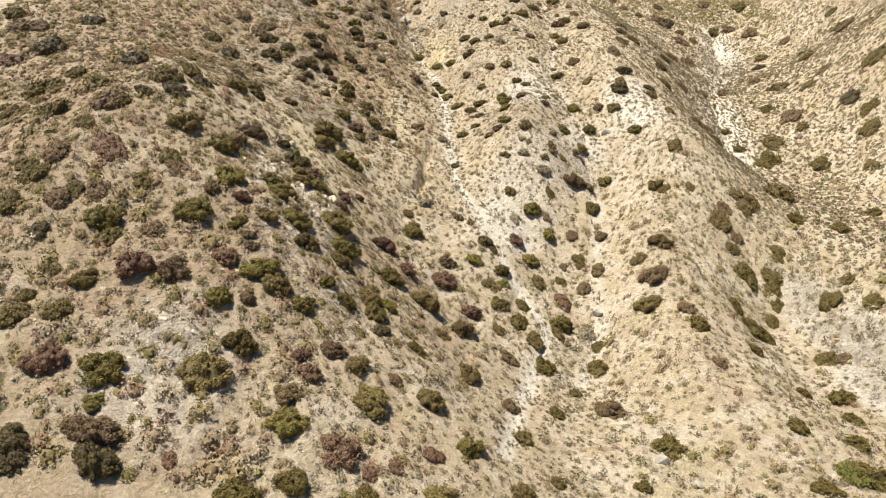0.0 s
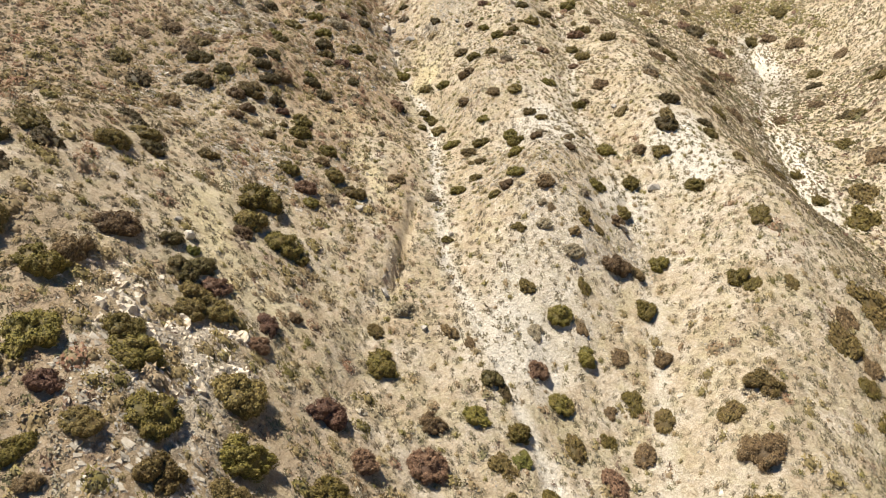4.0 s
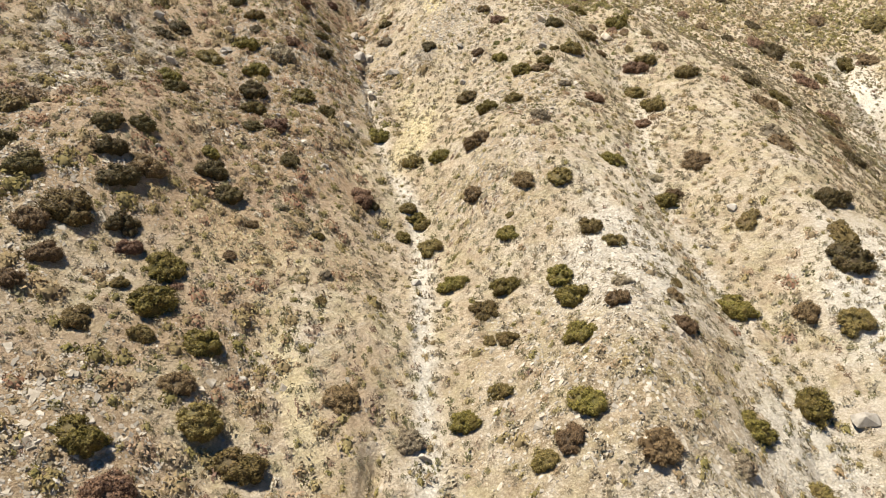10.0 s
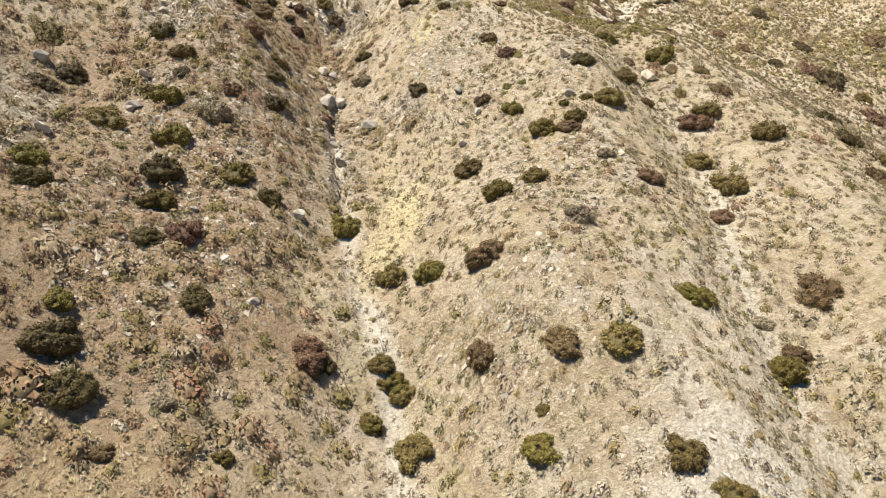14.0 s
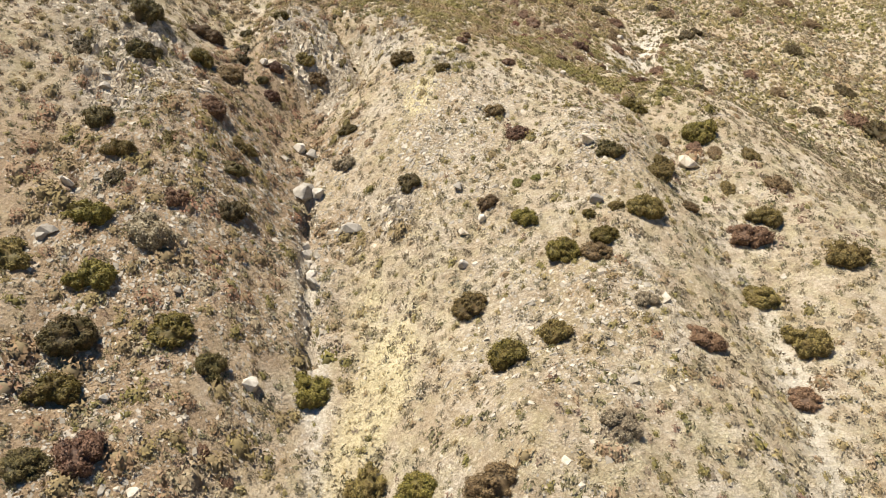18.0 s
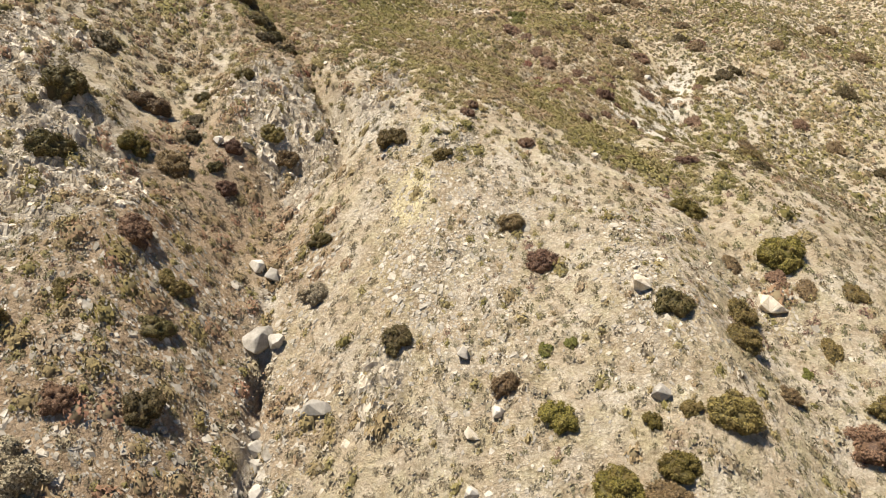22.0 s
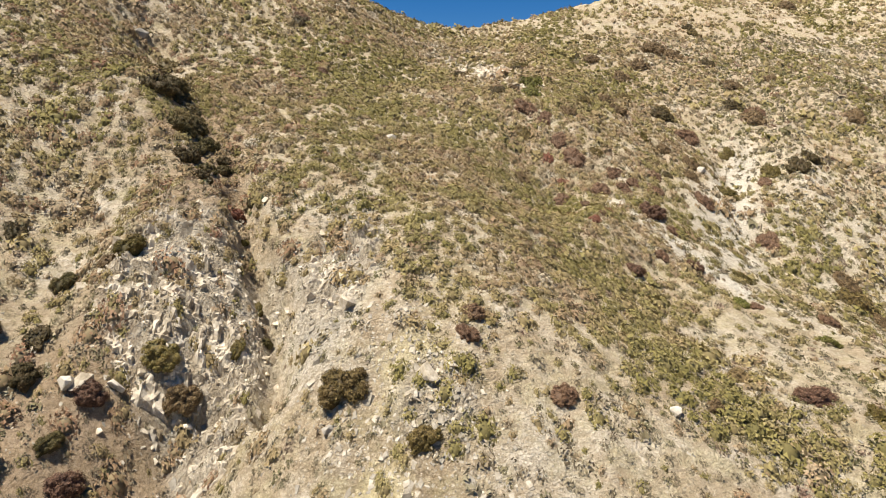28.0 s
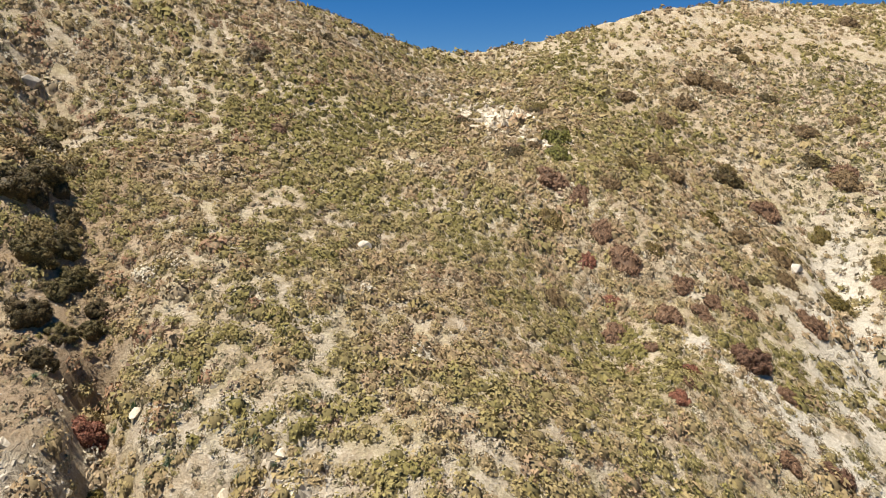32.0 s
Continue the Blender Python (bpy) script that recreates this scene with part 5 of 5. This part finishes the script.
boulder(-23.5, 121.8, 0.82, 145, 0)
boulder(-10.1, 115.3, 0.39, 18, 1)
boulder(-6.0, 132.6, 0.82, 124, 0)
boulder(-7.0, 135.5, 0.75, 177, 1)
boulder(-8.1, 113.3, 0.45, 50, 2)
boulder(-0.2, 103.7, 0.46, 41, 0)
boulder(-18.3, 105.7, 0.31, 126, 1)
boulder(22.7, 106.6, 0.49, 179, 1)
boulder(0.7, 89.7, 0.43, 153, 0)
boulder(-6.6, 84.3, 0.57, 26, 1)
boulder(-13.4, 80.4, 0.30, 79, 2)
boulder(-13.1, 83.0, 0.34, 132, 0)
boulder(22.8, 90.5, 0.79, 5, 2)
boulder(18.2, 84.7, 0.75, 111, 0)
boulder(-8.6, 91.4, 0.39, 164, 1)
boulder(-3.5, 74.7, 0.70, 102, 0)
boulder(-15.8, 67.1, 0.54, 155, 1)
boulder(-16.9, 68.1, 0.35, 28, 2)
boulder(1.9, 84.6, 0.44, 134, 1)
boulder(-0.3, 71.8, 0.36, 7, 1)
boulder(15.2, 40.5, 0.60, 0, 0)
boulder(15.7, 62.2, 0.70, 53, 1)
boulder(16.7, 38.1, 0.41, 106, 2)
boulder(2.7, 154.7, 0.72, 116, 0, True)
boulder(-14.9, 155.8, 0.61, 169, 1)
boulder(-1.7, 153.1, 0.39, 42, 2)
boulder(3.9, 155.1, 0.44, 95, 1, True)
boulder(-12.9, 156.5, 0.62, 148, 0)
boulder(14.4, 155.0, 0.41, 21, 1)
boulder(-1.8, 159.5, 0.67, 74, 2, True)
boulder(-1.5, 185.2, 0.55, 4, 0)
boulder(-8.9, 170.3, 0.35, 57, 0, True)
boulder(-4.4, 167.3, 0.45, 110, 1, True)
boulder(-0.6, 179.8, 0.27, 163, 1)
boulder(30.3, 193.9, 0.71, 36, 0)
boulder(-29.6, 198.6, 0.99, 89, 1)

SHARDS = []
for s in range(10):
    sv, sf = slab_shape(np.random.default_rng(50 + s), 0.7, 0.34)
    SHARDS.append(tri_mesh("rock", sv, sf, ROCK))


def rock_face(x, y, rx, ry, size, lean):
    """Bedrock that breaks through the slope: tilted slabs, steps and cracks."""
    step = 0.14
    u, v = np.meshgrid(np.arange(-1.3 * rx, 1.3 * rx, step), np.arange(-1.3 * ry, 1.3 * ry, step))
    wx, wy = x + u, y + v
    m = np.clip((1.1 - np.sqrt((u / rx) ** 2 + (v / ry) ** 2) + 1.0 * fbm(wx, wy, 3.5, 4, 19)) * 2.2, 0, 1)
    sx, sy = 1.25 * (wx + (lean + 0.55) * wy) + 0.7 * fbm(wx, wy, 1.5, 3, 23), 1.0 * wy - 0.3 * wx + 0.6 * fbm(wx, wy, 1.5, 3, 37)
    relief = 0.30 * cracks(sx, sy, 1.7, 3) + 0.30 * cracks(sx + 0.4 * sy, sy - 0.5 * sx, 0.8, 11) + 0.22 * cracks(sx, sy, 0.4, 29) - 0.25
    push = m * (0.22 + relief * min(size + 0.2, 1.2)) - 0.25
    ground_z = height(wx, wy, False)
    fall_y, fall_x = np.gradient(ground_z, step)
    span = np.sqrt(1 + fall_x ** 2 + fall_y ** 2)
    u, v, z = u - fall_x / span * push, v - fall_y / span * push, height(wx, wy) + push / span
    keep = m > 0.02
    ny, nx = u.shape
    k = (np.arange(ny - 1)[:, None] * nx + np.arange(nx - 1)[None]).ravel()
    k = k[keep.ravel()[k]]
    z0 = level(x, y)
    verts = np.stack([u, v, z - z0], -1).reshape(-1, 3)
    quads = np.stack([k, k + 1, k + nx + 1, k + nx], -1)
    used, quads = np.unique(quads, return_inverse=True)
    return tri_mesh("rock_face", verts[used], quads.reshape(-1, 4), ROCK)


def outcrop(x, y, rx, ry, count, size, dip=35.0, strike=20.0, label="jagged grey rock outcrop of tilted broken slabs"):
    """A crag: a broken rock face with loose blocks on it."""
    rng = random.Random(int(x * 31 + y * 7))
    base = new("rock_outcrop")
    base.location = (x, y, level(x, y))
    tagged(base, label, "rock outcrop", "rock outcrops")
    if size > 0.75:
        child("rock_face", rock_face(x, y, rx, ry, size, strike / 60.0), base)
    count = int(1.8 * count)
    px = np.array([rng.gauss(0, 0.55) * rx for _ in range(count)])
    py = np.array([rng.gauss(0, 0.55) * ry for _ in range(count)])
    pz = height(x + px, y + py) - base.location.z
    for i in range(count):
        s = size * (0.14 + 0.5 * rng.random() ** 3)
        ob = child("rock", SHARDS[rng.randrange(10)], base)
        ob.matrix_local = Matrix.LocRotScale((px[i], py[i], pz[i] - 0.08 * s),
                                             Euler((radians(dip + 10 + rng.gauss(0, 14)), radians(rng.gauss(15, 16)), radians(strike + rng.gauss(0, 28)))),
                                             (s * rng.uniform(0.9, 1.5), s * rng.uniform(0.8, 1.2), s * rng.uniform(0.6, 1.0)))
    return base


outcrop(-22.0, 146.0, 4.5, 8.0, 170, 0.8)
outcrop(-9.5, 160.0, 4.2, 6.0, 190, 0.8, 48, 30)
outcrop(-14.0, 162.0, 2.5, 4.5, 70, 0.9, 42, 10)
outcrop(-2.8, 163.0, 2.2, 6.0, 90, 0.9, 60, 60, 'pale greenish-grey rock wall beside the chute')
outcrop(9.3, 214.5, 3.6, 7.5, 130, 1.9, 30, -30, 'pale rock outcrop breaking the scrubby ridge')
outcrop(13.0, 204.5, 2.6, 3.2, 50, 1.4, 30, -30, 'pale rock outcrop breaking the scrubby ridge')
outcrop(4.5, 221.0, 2.6, 3.0, 30, 0.9, 30, -30, 'pale rock outcrop breaking the scrubby ridge')
outcrop(-30.0, 154.0, 4.0, 8.0, 80, 1.1)
outcrop(-28.0, 118.0, 4.5, 8.0, 120, 0.7)
outcrop(-17.0, 38.0, 4.0, 5.0, 45, 0.7, 30, 0, 'pale shattered rock face on the spur')
outcrop(-12.0, 57.5, 2.5, 4.0, 50, 0.8)
outcrop(-16.8, 58.7, 2.0, 3.0, 40, 0.8)
outcrop(-17.8, 145.0, 1.8, 2.2, 45, 0.8)
outcrop(3.0, 154.5, 2.2, 2.0, 18, 0.7)
outcrop(-1.0, 137.0, 1.6, 2.5, 20, 0.8)
outcrop(5.0, 146.0, 3.0, 4.0, 35, 0.6)
outcrop(-5.0, 228.0, 6.0, 4.0, 45, 0.7)
outcrop(15.5, 141.5, 3.0, 3.5, 30, 0.7)

# ---- yuccas ----
def yucca_mesh(seed):
    rng = np.random.default_rng(seed)
    v, f = tuft_shape(rng, 70, 1.5, 0.035)
    return tri_mesh("yucca", v, f, YUCCA, np.repeat(rng.uniform(0, 1, 70), 3))


YUCCAS = [yucca_mesh(s) for s in (1, 2, 3)]


def yucca(x, y, r):
    ob = new("yucca", YUCCAS[int(abs(x * 10)) % 3])
    ob.matrix_world = Matrix.LocRotScale((x, y, level(x, y) - 0.03), Euler((0.25, 0, x)), (r, r, r * 0.8))
    tagged(ob, "blue-green spiky yucca rosette on bare soil", "yucca", "yuccas on the bank")


yucca(-5.2, 170.7, 0.42)
yucca(-4.4, 169.5, 0.52)
yucca(-3.8, 169.1, 0.62)
yucca(-2.7, 167.8, 0.42)
yucca(-6.7, 168.2, 0.52)
yucca(-7.2, 167.7, 0.62)
yucca(-4.1, 167.8, 0.42)
yucca(-8.0, 170.7, 0.52)
yucca(-9.2, 170.7, 0.62)
yucca(-3.6, 168.0, 0.42)
yucca(-10.2, 170.9, 0.52)
yucca(-6.9, 170.7, 0.62)
yucca(-13.4, 171.2, 0.41)

# ---- low plants and stones ----
RNG = np.random.default_rng(12)


def spread(n, x0, x1, y0, y1):
    return RNG.uniform(x0, x1, n), RNG.uniform(y0, y1, n)


def clear_of_shrubs(x, y, share):
    ok = np.ones(len(x), bool)
    for px, py, r in placed:
        ok &= (x - px) ** 2 + (y - py) ** 2 > (share * r) ** 2
    return ok


def in_fan(x, y):
    """The part of the hillside that the valley view takes in."""
    return (np.abs(x - 3) < 18 + 0.66 * (y - 8)) & (x > -62)


def spaced_out(step, x0, x1, y0, y1):
    """Plants that keep their distance: a jittered grid."""
    gx, gy = np.meshgrid(np.arange(x0, x1, step), np.arange(y0, y1, step))
    gx[1::2] += step / 2
    return (g.ravel() + RNG.uniform(-0.42, 0.42, g.size) * step for g in (gx, gy))


def thin(x, y, chance, clear):
    ok = (RNG.uniform(0, 1, len(x)) < chance) & in_fan(x, y)
    x, y = x[ok], y[ok]
    ok = clear_of_shrubs(x, y, clear)
    return x[ok], y[ok]


def low_plants():
    # small dry tufts and twiggy dwarf shrubs
    x, y = spaced_out(0.76, -60, 95, 30, 235)
    z = zones(x, y)
    dens = 0.85 + 0.15 * (y < 140) + 0.9 * fbm(x, y, 6.0, 3, 61) + 0.2 * z["litter"] - 0.35 * z["grass"] - 0.2 * z["pale"] - 0.4 * z["rock"] - 0.5 * z["sage"] - 0.25 * z["scree"] + 0.3 * (x > 38)
    x, y = thin(x, y, dens, 0.75)
    size = (RNG.gamma(5.0, 0.042, len(x)) + 0.11) * np.where(x > 36, 1.3, 1.0)
    tone = np.clip(fbm(x, y, 9.0, 3, 77) * 0.9 + 0.42 + RNG.normal(0, 0.22, len(x)), 0, 1)
    away = (x > 42) | (y > 185) | (x < -34)
    for sel, stalks, wide in ((~away, 36, 0.24), (away, 13, 0.42)):
        shapes = [wispy_shape(np.random.default_rng(i), stalks, wide) for i in range(12)]
        scatter("dry_tufts", shapes, x[sel], y[sel], size[sel], tone[sel], DRY, "grey-brown dry tufts and dwarf shrubs on the slope", "dry tufts", 0.0, 0.95)
    # leafy dwarf shrubs
    x, y = spaced_out(1.02, -60, 95, 30, 235)
    z = zones(x, y)
    band = np.exp(-((x - 14) / 10) ** 2 - ((y - 152) / 12) ** 2)
    east = np.exp(-((x - 20) / 9) ** 2 - ((y - 112) / 26) ** 2)
    x, y = thin(x, y, 0.3 + 0.12 * (y < 140) + 0.45 * band + 0.3 * east + 0.35 * z["litter"] + 0.3 * fbm(x, y, 8, 3, 41) - 0.15 * z["pale"] - 0.3 * z["grass"] + 0.2 * (x < -7) + 0.3 * (x > 36), 0.9)
    size, tone = RNG.gamma(6, 0.042, len(x)) + 0.14, np.clip(RNG.normal(0.45, 0.28, len(x)), 0, 1)
    away = (x > 36) | (y > 185) | (x < -30)
    for sel, leaves, leaf in ((~away, 40, 0.19), (away, 12, 0.3)):
        low = [cushion_shape(np.random.default_rng(300 + i), leaves, leaf, 0.75) for i in range(9)]
        scatter("dwarf_shrubs", low, x[sel], y[sel], size[sel], tone[sel], SAGE, "small olive and brown dwarf shrubs on the slope", "dwarf shrubs", 0.05, 0.95, True, (CORE_SHADE, BODY))
    # knee-high shrubs, thick on the shaded west side
    x, y = spaced_out(1.7, -60, 75, 30, 235)
    z = zones(x, y)
    p = 0.06 + (0.5 + 0.3 * (y > 108)) * np.clip((-x - 2) / 8, 0, 1) + 0.25 * (y < 66) * np.clip((6 - x) / 8, 0, 1) + 0.1 * (x < -28) + 0.35 * z["litter"] + 0.4 * fbm(x, y, 10, 3, 141) - 0.2 * z["grass"] - 0.2 * z["pale"]
    p = p + 0.9 * np.exp(-(line_distance(x, y, WEST_RAVINE) / 4.2) ** 2)
    x, y = thin(x, y, p, 0.95)
    knee = [cushion_shape(np.random.default_rng(500 + i), 110, 0.14, 0.7, 8) for i in range(7)]
    scatter("knee_high_shrubs", knee, x, y, (RNG.gamma(8, 0.055, len(x)) + 0.25) * np.where(x < -8, 1.15, 1.0), np.clip(RNG.normal(0.5, 0.27, len(x)) + 0.14 * ((x < -8) & (y > 105)), 0, 1), SHADY,
            "knee-high olive and russet shrubs on the slope", "low shrubs", 0.05, 1.0, True, (CORE_SHADE, BODY))
    # the sage scrub of the upper slope
    x, y = spaced_out(0.68, -50, 85, 142, 258)
    z = zones(x, y)
    x, y = thin(x, y, np.where(y < np.interp(x, RIDGE_X, RIDGE_Y) + 8, z["sage"] * (1.2 + 1.1 * fbm(x, y, 4, 3, 45)), 0), 0.8)
    tone = np.clip(0.36 + 0.7 * fbm(x, y, 9, 3, 15) + RNG.normal(0, 0.17, len(x)), 0, 1)
    size = RNG.gamma(6, 0.085, len(x)) + 0.22
    near, away = (y < 190) & (np.abs(x - 3) < 24), (y > 205) | (np.abs(x - 2) > 38)
    for sel, leaves, leaf in ((near, 100, 0.13), (~near & ~away, 44, 0.19), (away, 14, 0.3)):
        shapes = [cushion_shape(np.random.default_rng(700 + i), leaves, leaf, 0.7) for i in range(8)]
        scatter("sage_scrub", shapes, x[sel], y[sel], size[sel], tone[sel], SAGE, "dense low green and brown sage scrub on the upper slope", "sage scrub", 0.05, 0.95, True, (CORE_SHADE, BODY))
    # bleached grass
    x, y = spread(42000, -20, 10, 95, 162)
    z = zones(x, y)
    ok = RNG.uniform(0, 1, len(x)) < 0.7 * z["grass"] ** 1.6
    x, y = x[ok], y[ok]
    ok = clear_of_shrubs(x, y, 0.8)
    x, y = x[ok], y[ok]
    blades = [tuft_shape(np.random.default_rng(20 + i), 22, 0.8, 0.04) for i in range(4)]
    scatter("straw_grass", blades, x, y, RNG.uniform(0.14, 0.36, len(x)), RNG.uniform(0, 1, len(x)), STRAW, "bleached yellow bunch grass on the spur", "dry grass", 0.05, 0.8)


def block_shape(rng):
    """A small angular stone: a skewed flat block."""
    c = np.array([(i, j, k) for k in (-0.5, 0.5) for j in (-0.5, 0.5) for i in (-0.5, 0.5)])
    c = (c + rng.uniform(-0.22, 0.22, c.shape)) * [1, rng.uniform(0.55, 0.9), rng.uniform(0.3, 0.55)]
    c[4:, :2] *= rng.uniform(0.6, 1.0)
    tilt = rng.normal(0, 0.25, 2)
    c[:, 2] += c[:, 0] * tilt[0] + c[:, 1] * tilt[1]
    q = [(0, 2, 3, 1), (4, 5, 7, 6), (0, 1, 5, 4), (1, 3, 7, 5), (3, 2, 6, 7), (2, 0, 4, 6)]
    return c, np.array([t for a, b, d, e in q for t in ((a, b, d), (a, d, e))])


def loose_stones():
    x, y = spread(300000, -36, 60, 30, 190)
    z = zones(x, y)
    p = np.clip(0.05 + 0.12 * fbm(x, y, 4.0, 3, 23), 0.01, 1) + 0.34 * z["scree"] + 0.22 * z["rock"] + 0.10 * z["pale"] - 0.2 * z["grass"] - 0.03 * z["sage"]
    ok = (RNG.uniform(0, 1, len(x)) < p) & in_fan(x, y)
    x, y = x[ok], y[ok]
    tx, ty = spread(700000, -36, 60, 30, 190)
    tz = zones(tx, ty)["scree"]
    ok = (RNG.uniform(0, 1, len(tx)) < 0.75 * np.clip(tz - 0.2, 0, 1) ** 1.3) & in_fan(tx, ty)
    x, y = np.r_[x, tx[ok]], np.r_[y, ty[ok]]
    on = zones(x, y)["scree"] > 0.3
    shapes = [block_shape(np.random.default_rng(70 + i)) for i in range(16)]
    size = np.minimum(RNG.gamma(1.2, 0.06, len(x)) + 0.07, 0.5) * np.where(on, 1.15, 0.85)
    scatter("scree_stones", shapes, x, y, size, RNG.uniform(0, 1, len(x)), CHIP, "loose angular grey and tan stones on the slope", "scree stones", 0.1, 0.9)


low_plants()
loose_stones()
